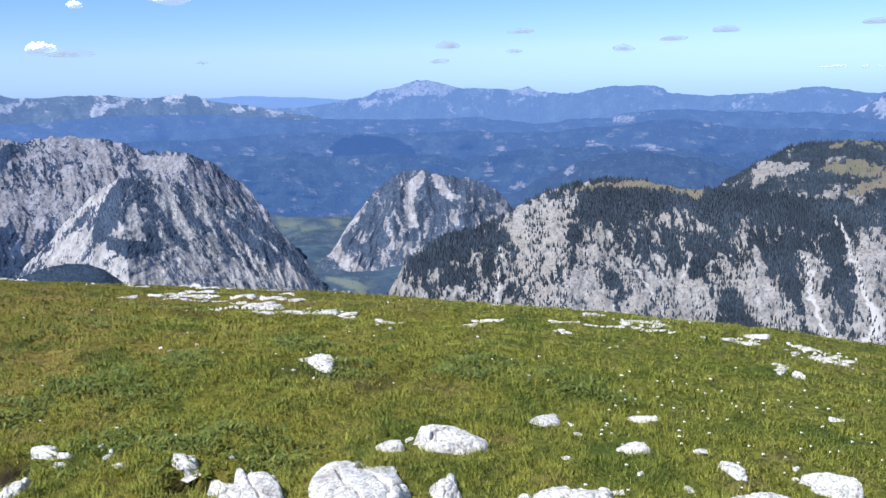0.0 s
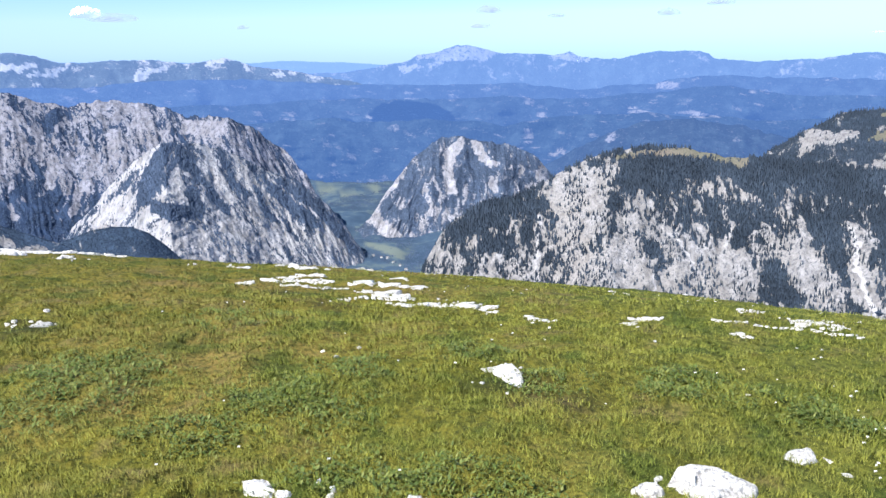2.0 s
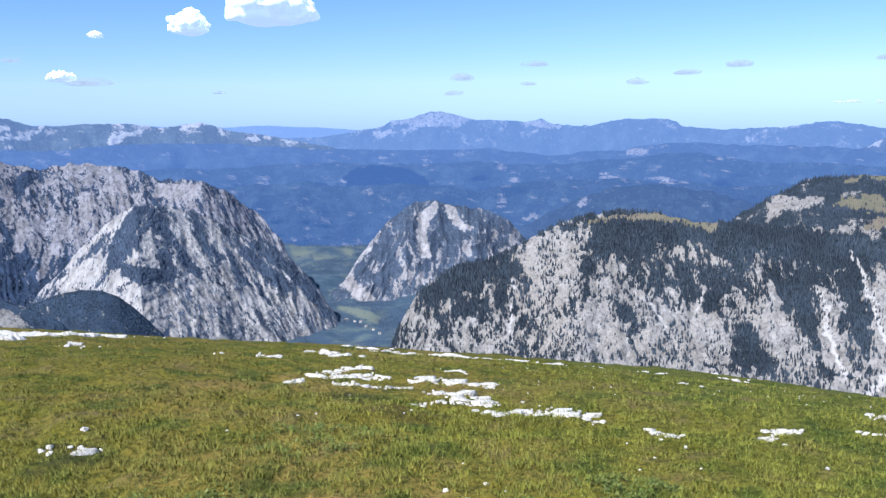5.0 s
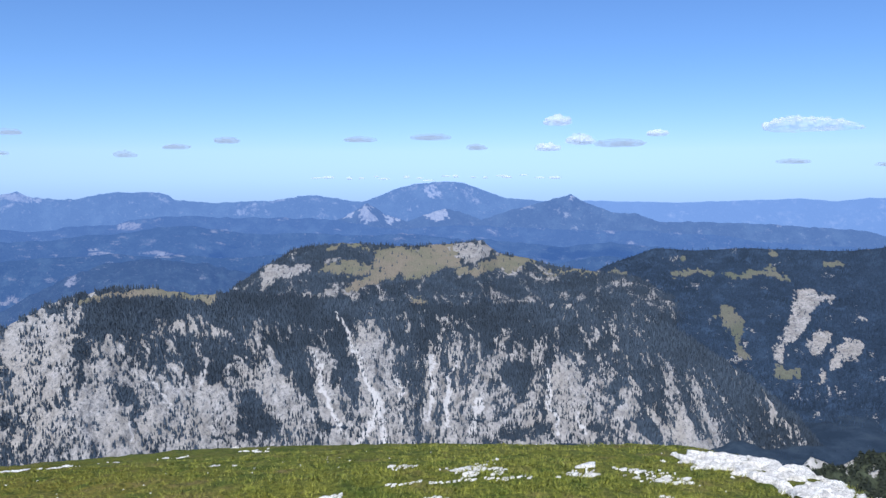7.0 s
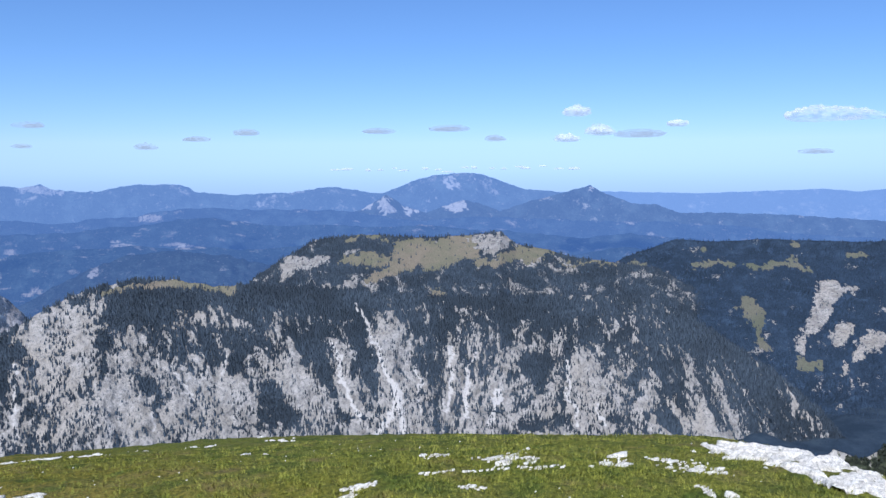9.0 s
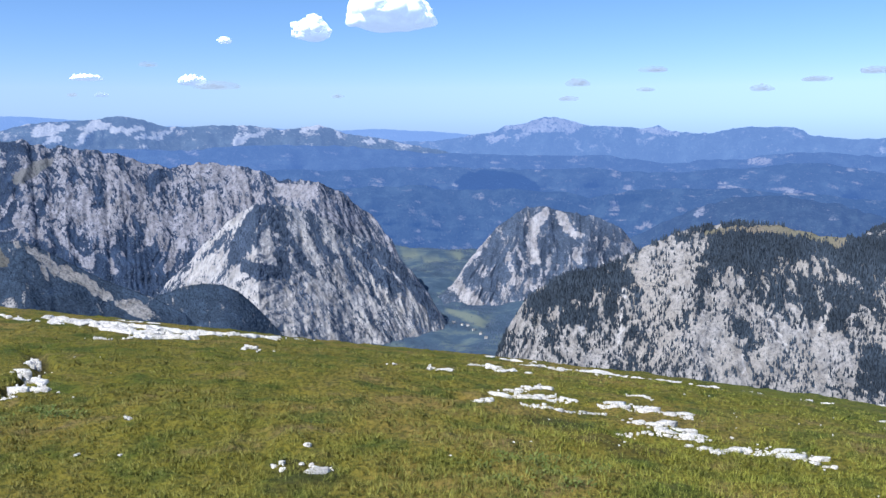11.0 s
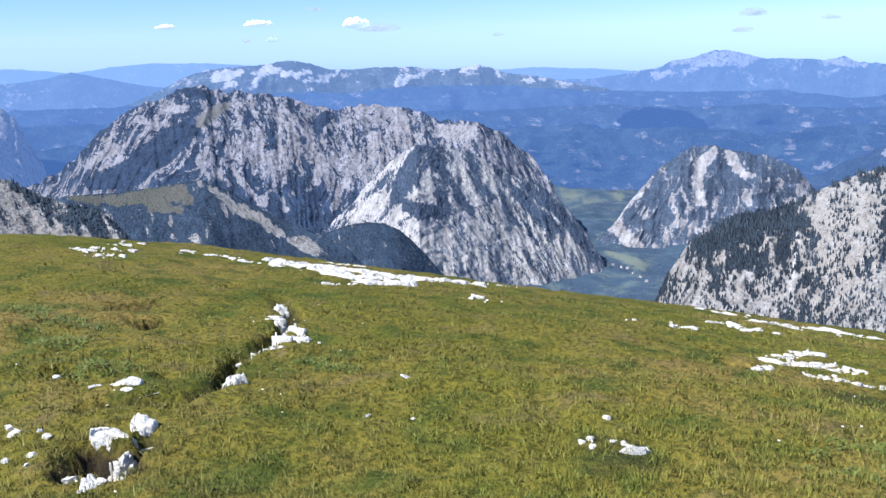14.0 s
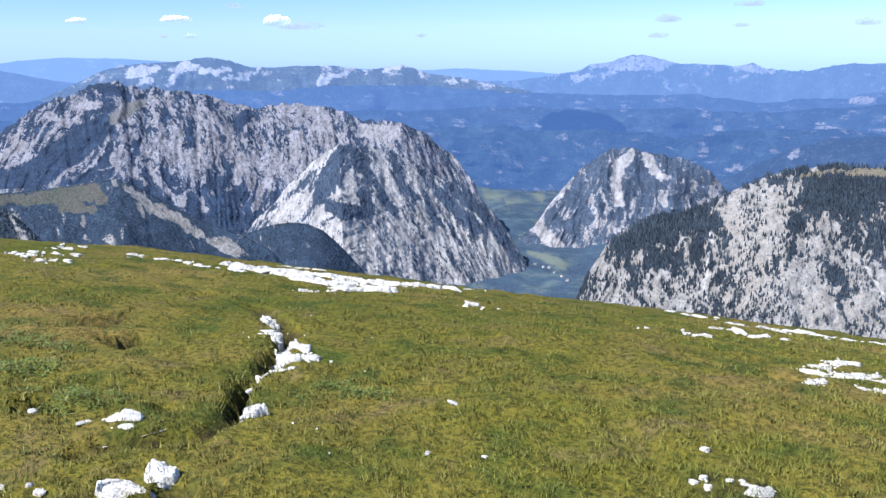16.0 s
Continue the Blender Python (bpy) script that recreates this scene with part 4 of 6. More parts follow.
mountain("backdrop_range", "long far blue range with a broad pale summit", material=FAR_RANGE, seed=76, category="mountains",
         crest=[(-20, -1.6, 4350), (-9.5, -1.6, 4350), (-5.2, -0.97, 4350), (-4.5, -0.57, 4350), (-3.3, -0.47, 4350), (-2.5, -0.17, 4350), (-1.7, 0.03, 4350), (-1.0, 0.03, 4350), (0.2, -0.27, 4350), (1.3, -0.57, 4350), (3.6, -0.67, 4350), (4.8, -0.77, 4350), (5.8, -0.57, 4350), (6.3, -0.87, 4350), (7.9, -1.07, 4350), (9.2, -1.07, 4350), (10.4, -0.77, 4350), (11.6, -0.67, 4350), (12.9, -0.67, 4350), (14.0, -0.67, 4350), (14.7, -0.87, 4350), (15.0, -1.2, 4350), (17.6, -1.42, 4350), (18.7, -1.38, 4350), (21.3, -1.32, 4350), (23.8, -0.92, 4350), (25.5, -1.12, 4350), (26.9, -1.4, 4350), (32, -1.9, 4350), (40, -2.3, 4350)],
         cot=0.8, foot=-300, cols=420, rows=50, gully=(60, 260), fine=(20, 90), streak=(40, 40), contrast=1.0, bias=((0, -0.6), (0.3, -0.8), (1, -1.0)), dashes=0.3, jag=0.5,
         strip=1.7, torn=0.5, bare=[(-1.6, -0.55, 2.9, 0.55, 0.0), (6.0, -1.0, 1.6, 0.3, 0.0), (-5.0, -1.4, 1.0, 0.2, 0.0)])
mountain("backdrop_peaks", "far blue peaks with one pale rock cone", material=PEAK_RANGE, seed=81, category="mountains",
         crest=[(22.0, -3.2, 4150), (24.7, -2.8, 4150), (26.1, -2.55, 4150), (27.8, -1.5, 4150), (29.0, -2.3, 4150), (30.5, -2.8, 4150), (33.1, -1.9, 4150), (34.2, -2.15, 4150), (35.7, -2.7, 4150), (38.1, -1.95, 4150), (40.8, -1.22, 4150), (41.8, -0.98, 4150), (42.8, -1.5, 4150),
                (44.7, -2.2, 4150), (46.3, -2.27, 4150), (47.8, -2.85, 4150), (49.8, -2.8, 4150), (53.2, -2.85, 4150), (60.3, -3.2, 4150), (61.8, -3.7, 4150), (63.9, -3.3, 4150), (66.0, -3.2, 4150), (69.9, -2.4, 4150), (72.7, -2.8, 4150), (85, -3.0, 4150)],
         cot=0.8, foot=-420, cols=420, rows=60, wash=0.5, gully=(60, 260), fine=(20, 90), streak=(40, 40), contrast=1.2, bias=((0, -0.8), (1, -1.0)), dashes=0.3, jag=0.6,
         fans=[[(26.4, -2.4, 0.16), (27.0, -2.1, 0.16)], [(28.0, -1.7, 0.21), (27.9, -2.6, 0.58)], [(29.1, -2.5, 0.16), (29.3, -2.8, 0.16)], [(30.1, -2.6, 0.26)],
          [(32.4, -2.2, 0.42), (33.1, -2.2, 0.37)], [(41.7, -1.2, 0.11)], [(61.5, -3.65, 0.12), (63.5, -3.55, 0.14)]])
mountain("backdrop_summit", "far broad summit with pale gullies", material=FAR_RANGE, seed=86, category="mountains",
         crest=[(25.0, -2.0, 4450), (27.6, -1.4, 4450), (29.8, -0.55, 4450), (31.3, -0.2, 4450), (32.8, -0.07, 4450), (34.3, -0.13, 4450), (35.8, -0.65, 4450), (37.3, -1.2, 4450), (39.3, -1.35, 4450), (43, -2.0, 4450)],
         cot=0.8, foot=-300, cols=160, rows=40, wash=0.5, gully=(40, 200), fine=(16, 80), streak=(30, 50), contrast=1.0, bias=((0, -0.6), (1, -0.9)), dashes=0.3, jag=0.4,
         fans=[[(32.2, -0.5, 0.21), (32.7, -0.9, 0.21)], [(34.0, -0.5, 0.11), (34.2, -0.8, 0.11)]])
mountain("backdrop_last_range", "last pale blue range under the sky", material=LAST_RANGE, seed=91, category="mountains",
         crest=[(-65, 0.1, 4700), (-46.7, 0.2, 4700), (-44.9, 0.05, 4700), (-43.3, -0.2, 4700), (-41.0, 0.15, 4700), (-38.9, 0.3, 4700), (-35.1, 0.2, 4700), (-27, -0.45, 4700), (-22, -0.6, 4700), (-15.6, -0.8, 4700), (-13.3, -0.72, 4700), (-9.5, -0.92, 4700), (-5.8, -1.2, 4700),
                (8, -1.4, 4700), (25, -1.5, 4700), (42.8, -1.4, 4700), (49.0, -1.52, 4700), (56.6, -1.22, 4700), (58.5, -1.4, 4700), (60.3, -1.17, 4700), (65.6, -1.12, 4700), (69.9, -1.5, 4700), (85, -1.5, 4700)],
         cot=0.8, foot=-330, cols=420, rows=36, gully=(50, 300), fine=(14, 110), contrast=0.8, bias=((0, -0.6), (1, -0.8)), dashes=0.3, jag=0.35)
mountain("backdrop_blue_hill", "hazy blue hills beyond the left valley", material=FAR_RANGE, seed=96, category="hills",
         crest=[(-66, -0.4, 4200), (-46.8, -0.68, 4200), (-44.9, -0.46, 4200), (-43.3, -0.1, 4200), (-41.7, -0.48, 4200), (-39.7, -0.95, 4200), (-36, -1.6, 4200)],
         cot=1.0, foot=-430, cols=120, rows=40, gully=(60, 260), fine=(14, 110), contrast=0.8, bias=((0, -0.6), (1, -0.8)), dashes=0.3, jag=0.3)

# ---- the ground: the meadow on the summit, its flanks and the valley floor, in one sheet ----
MID = (-1.5, 1.5)
SLOPES = (((0, 1), 1.304), ((0, 2), -2.666), ((0, 3), -0.265), ((0, 4), 0.472), ((1, 0), -0.178), ((1, 1), -1.194), ((1, 2), 0.046), ((1, 3), 0.305),
          ((2, 0), -1.093), ((2, 1), 0.012), ((2, 2), 0.402), ((3, 0), -0.313), ((3, 1), 0.151), ((4, 0), 0.136))


def lie(x, y):
    """Height of the meadow, without its small bumps."""
    x, y = np.asarray(x, float), np.asarray(y, float)
    dx, dy = x - MID[0], y - MID[1]
    d = np.hypot(dx, dy)
    k = np.minimum(1, 13.0 / np.maximum(d, 1e-6))

    def top(k):
        return sum(c * ((MID[0] + dx * k) / 10) ** i * ((MID[1] + dy * k) / 10) ** j for (i, j), c in SLOPES)
    over = np.maximum(d - 13.0, 0)
    tilt = np.clip((top(k) - top(k * 0.98)) / 0.26, -1, -0.12)
    bend = np.minimum(over, 25.0)
    brink = np.maximum((x - 3.45) * 0.83 - (y - 4.9) * 0.558 - 0.1, 0)
    brink = np.where(y > 0, np.minimum(brink * 0.75, brink ** 2 * 0.9), 0) * step(0.0, 2.5, y)
    return np.maximum(-brink + top(k) + tilt * over - 0.016 * bend ** 2 - 0.8 * (over - bend), FLOOR)


SWELLS = ((-1.55, 6.45, 1.1, -0.06), (1.45, 5.75, 1.1, 0.08), (-2.8, 7.5, 0.9, -0.05))     # low rises and dips: place, reach, height


def bumps(x, y):
    low = sum(h * np.exp(-((x - a) ** 2 + (y - b) ** 2) / (r * r)) for a, b, r, h in SWELLS)
    hummock = fbm(x / 0.13, y / 0.13, 2, 215)
    return low + 0.07 * (fbm(x / 1.1, y / 1.1, 3, 200) - 0.5) + 0.05 * (fbm(x / 0.28, y / 0.28, 3, 210) - 0.5) + 0.045 * (hummock - 0.5)


CRACK_LINE = np.array([(-5.95, 4.55), (-5.6, 4.85), (-5.58, 5.1), (-5.75, 5.5), (-5.8, 5.9), (-6.05, 6.75), (-6.65, 7.5), (-7.05, 8.0)])
PITS = [(-1.98, 2.8, 0.08), (-0.98, 2.7, 0.08), (-1.72, 2.76, 0.16), (-5.45, 4.12, 0.2), (-5.95, 5.1, 0.08), (-6.55, 4.95, 0.1), (-7.5, 8.05, 0.14), (-6.9, 6.2, 0.16), (-7.4, 6.6, 0.18), (-2.95, 7.05, 0.14), (-0.8, 2.72, 0.1)]


def hollow(x, y):
    """Depth of the crack in the turf and of the small pits."""
    best = np.full(np.broadcast(x, y).shape, 9.0)
    for (ax, ay), (bx, by) in zip(CRACK_LINE[:-1], CRACK_LINE[1:]):
        ux, uy = bx - ax, by - ay
        t = np.clip(((x - ax) * ux + (y - ay) * uy) / (ux * ux + uy * uy), 0, 1)
        best = np.minimum(best, np.hypot(x - ax - t * ux, y - ay - t * uy))
    best = best + 0.12 * (fbm(x / 0.3, y / 0.3, 2, 230) - 0.5)
    deep = 0.17 * step(0.085, 0.02, best) * (0.35 + 0.65 * step(0.42, 0.6, fbm(x / 0.5, y / 0.5, 2, 235))) * step(8.2, 7.0, y)
    for px, py, pr in PITS:
        deep = np.maximum(deep, 0.14 * step(1.15, 0.5, np.hypot(x - px, y - py) / pr + 1.5 * (fbm(x / 0.1, y / 0.1, 3, 240) - 0.5)))
    return deep


def ground_z(x, y):
    x, y = np.asarray(x, float), np.asarray(y, float)
    d = np.hypot(x, y)
    near = step(60, 20, d)
    far = step(900, 1300, d)
    swell = 46 * np.maximum(fbm(x / 210, y / 210, 3, 260) - 0.46, -0.06) + 14 * (fbm(x / 55, y / 55, 2, 262) - 0.5)
    return lie(x, y) + near * (bumps(x, y) - hollow(x, y)) + far * swell


def meadow_material():
    n = Nodes("alpine_meadow")
    broad, mid, small = n.noise(0.55, 4), n.noise(2.6, 4, 0.6), n.noise(28, 4, 0.7)
    colour = n.ramp(broad, [(0.36, (0.150, 0.148, 0.020)), (0.5, (0.205, 0.175, 0.030)), (0.64, (0.27, 0.195, 0.055))])
    east = n.node("ShaderNodeSeparateXYZ", Vector=n.place).outputs[0]
    side = n.math("ADD", n.math("MULTIPLY", east, 0.16), n.math("ADD", broad, 0.02))
    colour = n.mix(n.ramp(side, [(0.38, 0.0), (0.62, 0.75)]), colour, (0.140, 0.165, 0.030))
    colour = n.mix(n.ramp(mid, [(0.36, 0.8), (0.5, 0.0)]), colour, (0.06, 0.095, 0.018))
    colour = n.mix(n.ramp(mid, [(0.56, 0.0), (0.7, 0.75)]), colour, (0.20, 0.145, 0.07))
    colour = n.mix(n.ramp(small, [(0.4, 0.75), (0.55, 0.0)]), colour, (0.035, 0.045, 0.012))
    colour = n.mix(n.attribute("soil"), colour, (0.035, 0.027, 0.018))
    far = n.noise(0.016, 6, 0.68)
    # valley floor colours are blued to stand in for haze
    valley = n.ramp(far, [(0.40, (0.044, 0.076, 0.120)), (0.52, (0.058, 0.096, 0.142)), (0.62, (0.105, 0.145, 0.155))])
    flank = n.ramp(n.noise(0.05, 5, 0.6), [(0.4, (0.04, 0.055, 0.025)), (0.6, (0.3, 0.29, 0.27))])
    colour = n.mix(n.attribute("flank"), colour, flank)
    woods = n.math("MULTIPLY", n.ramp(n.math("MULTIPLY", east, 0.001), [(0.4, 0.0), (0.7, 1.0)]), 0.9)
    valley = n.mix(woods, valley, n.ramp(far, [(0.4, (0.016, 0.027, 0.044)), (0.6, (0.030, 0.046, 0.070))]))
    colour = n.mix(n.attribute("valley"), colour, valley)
    # the fields' green is greyed with the same painted haze
    colour = n.mix(n.attribute("field"), colour, (0.165, 0.195, 0.160))
    n.bump(n.math("ADD", small, mid), 0.8, 0.04)
    return n.done(colour, 0.95, 0.08)


WORN = [(-0.62, 4.02, 0.3), (-0.35, 3.85, 0.2), (-2.3, 6.4, 0.3), (-3.4, 4.8, 0.22), (-1.9, 5.9, 0.3)]
FIELDS = [[(-11.7, -9.3, 0.21), (-9.9, -9.7, 0.31), (-7.6, -9.5, 0.28)], [(-8.5, -13.3, 0.17), (-7.3, -13.6, 0.31), (-6.0, -14.1, 0.35)]]


def build_ground():
    ring = np.concatenate([np.linspace(0.01, 3, 46)[:-1], np.geomspace(3, 18, 140)[:-1], np.geomspace(18, 1200, 40)[:-1], np.linspace(1200, 2600, 90)[:-1], np.geomspace(2600, 4950, 12)])[:, None]
    turn = np.radians(np.concatenate([np.linspace(-85, 85, 440), np.linspace(90, 270, 37)]))[None, :]
    x, y = MID[0] + ring * np.sin(turn), MID[1] + ring * np.cos(turn)
    z = ground_z(x, y)
    d = np.hypot(x, y)
    az, el = np.degrees(np.arctan2(x, y)), np.degrees(np.arctan2(z - EYE, d))
    soil = step(0.02, 0.08, hollow(x, y))
    for wx, wy, wr in WORN:
        soil = np.maximum(soil, 0.45 * step(1.2, 0.4, np.hypot(x - wx, y - wy) / wr + 1.2 * (fbm(x / 0.1, y / 0.1, 3, 245) - 0.5)))
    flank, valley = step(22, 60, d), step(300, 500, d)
    field = np.maximum(patch(az, el, FIELDS[0]), patch(az, el, FIELDS[1]))
    field = step(0.3, 0.6, field + 0.4 * (fbm(x / 40, y / 40, 2, 270) - 0.5)) * valley
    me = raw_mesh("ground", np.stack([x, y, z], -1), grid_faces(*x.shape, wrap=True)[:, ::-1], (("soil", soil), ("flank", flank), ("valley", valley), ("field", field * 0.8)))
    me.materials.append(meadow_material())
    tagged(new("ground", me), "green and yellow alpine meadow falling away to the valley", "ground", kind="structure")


build_ground()


# ---- the spur below the meadow on the right ----
SPUR = mountain_material("spur_ground", 0.6, rock=(0.40, 0.39, 0.37), wood=(0.05, 0.06, 0.038), grass=(0.088, 0.093, 0.038))
spur_right = mountain(
    "rocky_spur", "spur with dwarf pines, pasture and pale crags", material=SPUR, seed=55,
    crest=[(55.5, -20.0, 95), (57.5, -17.4, 98), (59.2, -17.8, 100), (60.5, -16.8, 104), (64.2, -16.0, 108), (67.3, -15.0, 112), (68.3, -13.9, 113), (69.0, -13.7, 113), (69.6, -14.1, 113), (71.5, -13.8, 112), (73.1, -14.0, 110), (78.0, -12.5, 108), (88.0, -12.0, 105)],
    foot=-75, cot=1.3, cols=260, rows=120, gully=(2.0, 12), fine=(0.9, 4), streak=(4, 8), contrast=0.6, bias=((0, -0.75), (1, -0.8)), jag=2.5, lean=0.0, scree=0.3, strip=1.7, torn=0.6,
    bare=[[(69.7, -15.6, 0.47), (71.2, -16.0, 0.71), (73.2, -16.6, 1.18)], [(71.5, -14.1, 0.35), (73.1, -14.1, 0.65)], [(72.2, -17.5, 0.3), (73.5, -18.6, 0.71)],
          [(67.3, -14.9, 0.24), (68.4, -14.3, 0.35), (69.4, -13.9, 0.35)], [(57.4, -17.6, 0.24), (58.8, -17.3, 0.47), (60.2, -16.8, 0.18)], [(63.0, -16.4, 0.18), (64.3, -16.0, 0.18)],
          [(61.1, -17.7, 0.27)], [(70.7, -13.9, 0.18)], [(79.0, -15.0, 3.0)]],
    turf=[[(67.2, -15.6, 0.24), (68.3, -15.8, 0.5), (69.7, -14.9, 0.5), (71.4, -14.6, 0.35)], [(68.8, -16.4, 0.4), (69.9, -16.9, 0.4)],
          [(67.4, -18.9, 0.5), (69.3, -18.6, 0.7), (71.3, -18.6, 0.9), (72.6, -19.4, 0.5)]])
PINE = leaf_material("dwarf_pine_needles", (0.017, 0.022, 0.018), (0.036, 0.043, 0.030))
forest("dark dwarf pines on the spur", spur_right, 17000, 0.55, seed=56, material=PINE, slim=0.6, tiers=2, meadow_trees=0.02)
mountain("rock_rib", "pale bare rock rib below the meadow edge", material=SPUR, seed=58,
         crest=[(59.5, -24.0, 30), (61.0, -21.8, 31), (62.1, -20.9, 32), (64.3, -20.3, 34), (67.8, -19.6, 36), (70.5, -19.9, 36), (73.3, -19.5, 36), (80, -19.0, 36), (88, -19.0, 36)],
         foot=-30, cot=0.8, cols=200, rows=80, gully=(1.2, 6), fine=(0.5, 2.0), streak=(3, 6), contrast=0.5, bias=((0, 0.7), (1, 0.5)), jag=2.0, scree=0.3, category="rock")


# ---- rocks in the meadow ----
def rock_mesh(seed, cuts=9, flat=False, detail=3):
    """A weathered angular block about 2 across."""
    rng = random.Random(seed)
    bm = bmesh.new()
    bmesh.ops.create_icosphere(bm, subdivisions=detail, radius=1.0)
    planes = []
    for _ in range(cuts):
        d = Vector((rng.gauss(0, 1), rng.gauss(0, 1), rng.gauss(0, 0.6))).normalized()
        planes.append((d, rng.uniform(0.42, 0.8)))
    if flat:
        planes.append((Vector((rng.uniform(-0.1, 0.1), rng.uniform(-0.1, 0.1), 1)).normalized(), 0.35))
    shift = Vector((rng.uniform(0, 50), rng.uniform(0, 50), rng.uniform(0, 50)))
    for v in bm.verts:
        p = v.co * (1.05 + 0.35 * noise.noise(v.co * 1.1 + shift))
        for d, far in planes:
            over = p.dot(d) - far
            if over > 0:
                p -= d * over
        cleft = abs(noise.noise(p * 2.0 + shift))
        p *= 1 + 0.16 * noise.noise(p * 2.3 + shift) + 0.10 * noise.noise(p * 6.0 + shift) - 0.22 * max(0.0, 0.12 - cleft) / 0.12
        v.co = p
    me = bpy.data.meshes.new("rock")
    bm.to_mesh(me)
    bm.free()
    me.materials.append(ROCK)
    me.shade_smooth()
    me.set_sharp_from_angle(angle=radians(24))
    return me


def sunk_mesh(seed, n=64):
    """A rock about 2 across that grows out of the turf: a few broad worn faces, narrow clefts and a ragged rim."""
    x, y = np.meshgrid(np.linspace(-1.5, 1.5, n), np.linspace(-1.5, 1.5, n))
    sx, sy = x + 0.35 * (fbm(x / 0.7, y / 0.7, 2, seed) - 0.5), y + 0.35 * (fbm(x / 0.7, y / 0.7, 2, seed + 3) - 0.5)
    near, second, tall = cells(sx / 1.25 + seed * 3.7, sy / 1.0, seed + 10)
    n2, s2, t2 = cells(sx / 0.42, sy / 0.3 + seed * 1.9, seed + 20)
    turn = seed * 1.7
    rim = 1 - np.hypot(x * 1.02, y) - 0.75 * (fbm(x / 0.55, y / 0.55, 3, seed + 30) - 0.5) - 0.25 * (tall - 0.5)
    body = step(-0.03, 0.14, rim)
    tilt = 0.28 * (x * np.cos(turn) + y * np.sin(turn)) + (tall - 0.5) * (x + 0.5 * y) * 0.35
    dome = np.sqrt(np.clip(rim, 0, 1))
    top = 0.28 + 0.25 * tall + tilt + 0.62 * dome + 0.05 * t2 - 0.34 * step(0.07, 0.0, second - near) - 0.05 * step(0.12, 0.0, s2 - n2)
    grain = 0.10 * (fbm(x / 0.22, y / 0.22, 3, seed + 35) - 0.5) + 0.05 * (fbm(x / 0.07, y / 0.07, 2, seed + 40) - 0.5)
    z = np.maximum(top, 0.12) * body + grain * body - 1.3 * step(0.06, -0.2, rim)
    me = raw_mesh("rock", np.stack([x, y, z], -1), grid_faces(n, n)[:, ::-1])
    me.materials.append(ROCK)
    me.set_sharp_from_angle(angle=radians(38))
    return me


BLOCKS = [sunk_mesh(k * 50 + 7) for k in range(10)]
STONES = [sunk_mesh(k * 50 + 7, 32) for k in range(10)]
PEBBLES = [rock_mesh(k + 50, 16, k % 2 == 0, 2) for k in range(10)]
SHARDS = [rock_mesh(k + 80, 9, True, 3) for k in range(12)]
ROCK_SPOTS = []


def lay(mesh, x, y, w, deep, h, rng, label, group, rise=0.1, spin=3.14):
    ob = new("limestone_rock", mesh)
    ob.matrix_basis = Matrix.LocRotScale((x, y, float(ground_z(x, y)) + h * rise), Euler((rng.uniform(-0.12, 0.12), rng.uniform(-0.12, 0.12), rng.uniform(-spin, spin))), (w * 0.55, deep * 0.55, h * 0.8))
    ROCK_SPOTS.append((x, y, min(w, deep) * 0.42))
    tagged(ob, label, "rock", group)


def rocks(label, group, rows, seed=0):
    """Single rocks: place, width, height."""
    rng = random.Random(seed)
    for x, y, w, h in rows:
        if w > 0.1:
            lay(rng.choice(BLOCKS if w > 0.18 else STONES), x, y, w * 0.86, w * rng.uniform(0.42, 0.62), max(h * 0.45, w * 0.08), rng, label, group, 0.02)
        else:
            lay(rng.choice(PEBBLES), x, y, w, w * rng.uniform(0.6, 1.0), max(h * 0.6, w * 0.2), rng, label, group, 0.05)


LOOSE = []


def slabs(label, group, rows, seed=0, joined=False):
    """Broken slabs, level with the turf: each place holds a few flat pieces."""
    rng = random.Random(seed)
    for x, y, w, h in rows:
        pieces = 1 if w < 0.1 else 2 + int(w / 0.16)
        for k in range(pieces):
            size = w * rng.uniform(0.2, 0.5) if pieces > 1 else w
            place = (rng.choice(SHARDS), x + (rng.random() - 0.5) * w * 0.85, y + rng.gauss(0, 0.5) * max(w * 0.3, h), size, size * rng.uniform(0.4, 0.75), max(0.018, min(h * 0.7, 0.04)))
            if joined:
                LOOSE.append(place)
                ROCK_SPOTS.append((place[1], place[2], place[4] * 0.4))
            else:
                lay(*place, rng, label, group, 0.25, 0.9)
        for k in range(int(w / 0.045)):     # chips round the slabs
            size = rng.uniform(0.015, 0.03 + w * 0.16)
            LOOSE.append((rng.choice(PEBBLES), x + rng.gauss(0, 0.42) * w, y + rng.gauss(0, 0.5) * max(w * 0.45, h), size, size * rng.uniform(0.5, 0.9), rng.uniform(0.012, 0.03)))


rocks("white weathered limestone boulder sunk in the turf", "boulders by the standing place", [
    (0.0, 3.04, 0.28, 0.18), (-0.33, 2.62, 0.56, 0.17), (-0.68, 2.53, 0.42, 0.13), (-0.02, 2.6, 0.19, 0.13), (0.38, 2.61, 0.32, 0.11), (0.86, 3.46, 0.15, 0.08),
    (0.4, 3.36, 0.16, 0.06), (0.73, 3.09, 0.17, 0.09), (0.53, 3.24, 0.06, 0.03), (1.06, 2.9, 0.14, 0.07), (1, 3.08, 0.09, 0.05), (1.1, 2.69, 0.21, 0.1),
    (1.39, 2.79, 0.26, 0.14), (0.7, 2.85, 0.04, 0.07), (0.85, 2.75, 0.07, 0.03), (-1, 2.86, 0.11, 0.07), (-1.57, 2.96, 0.15, 0.08), (-1.47, 2.85, 0.06, 0.05),
], seed=84)
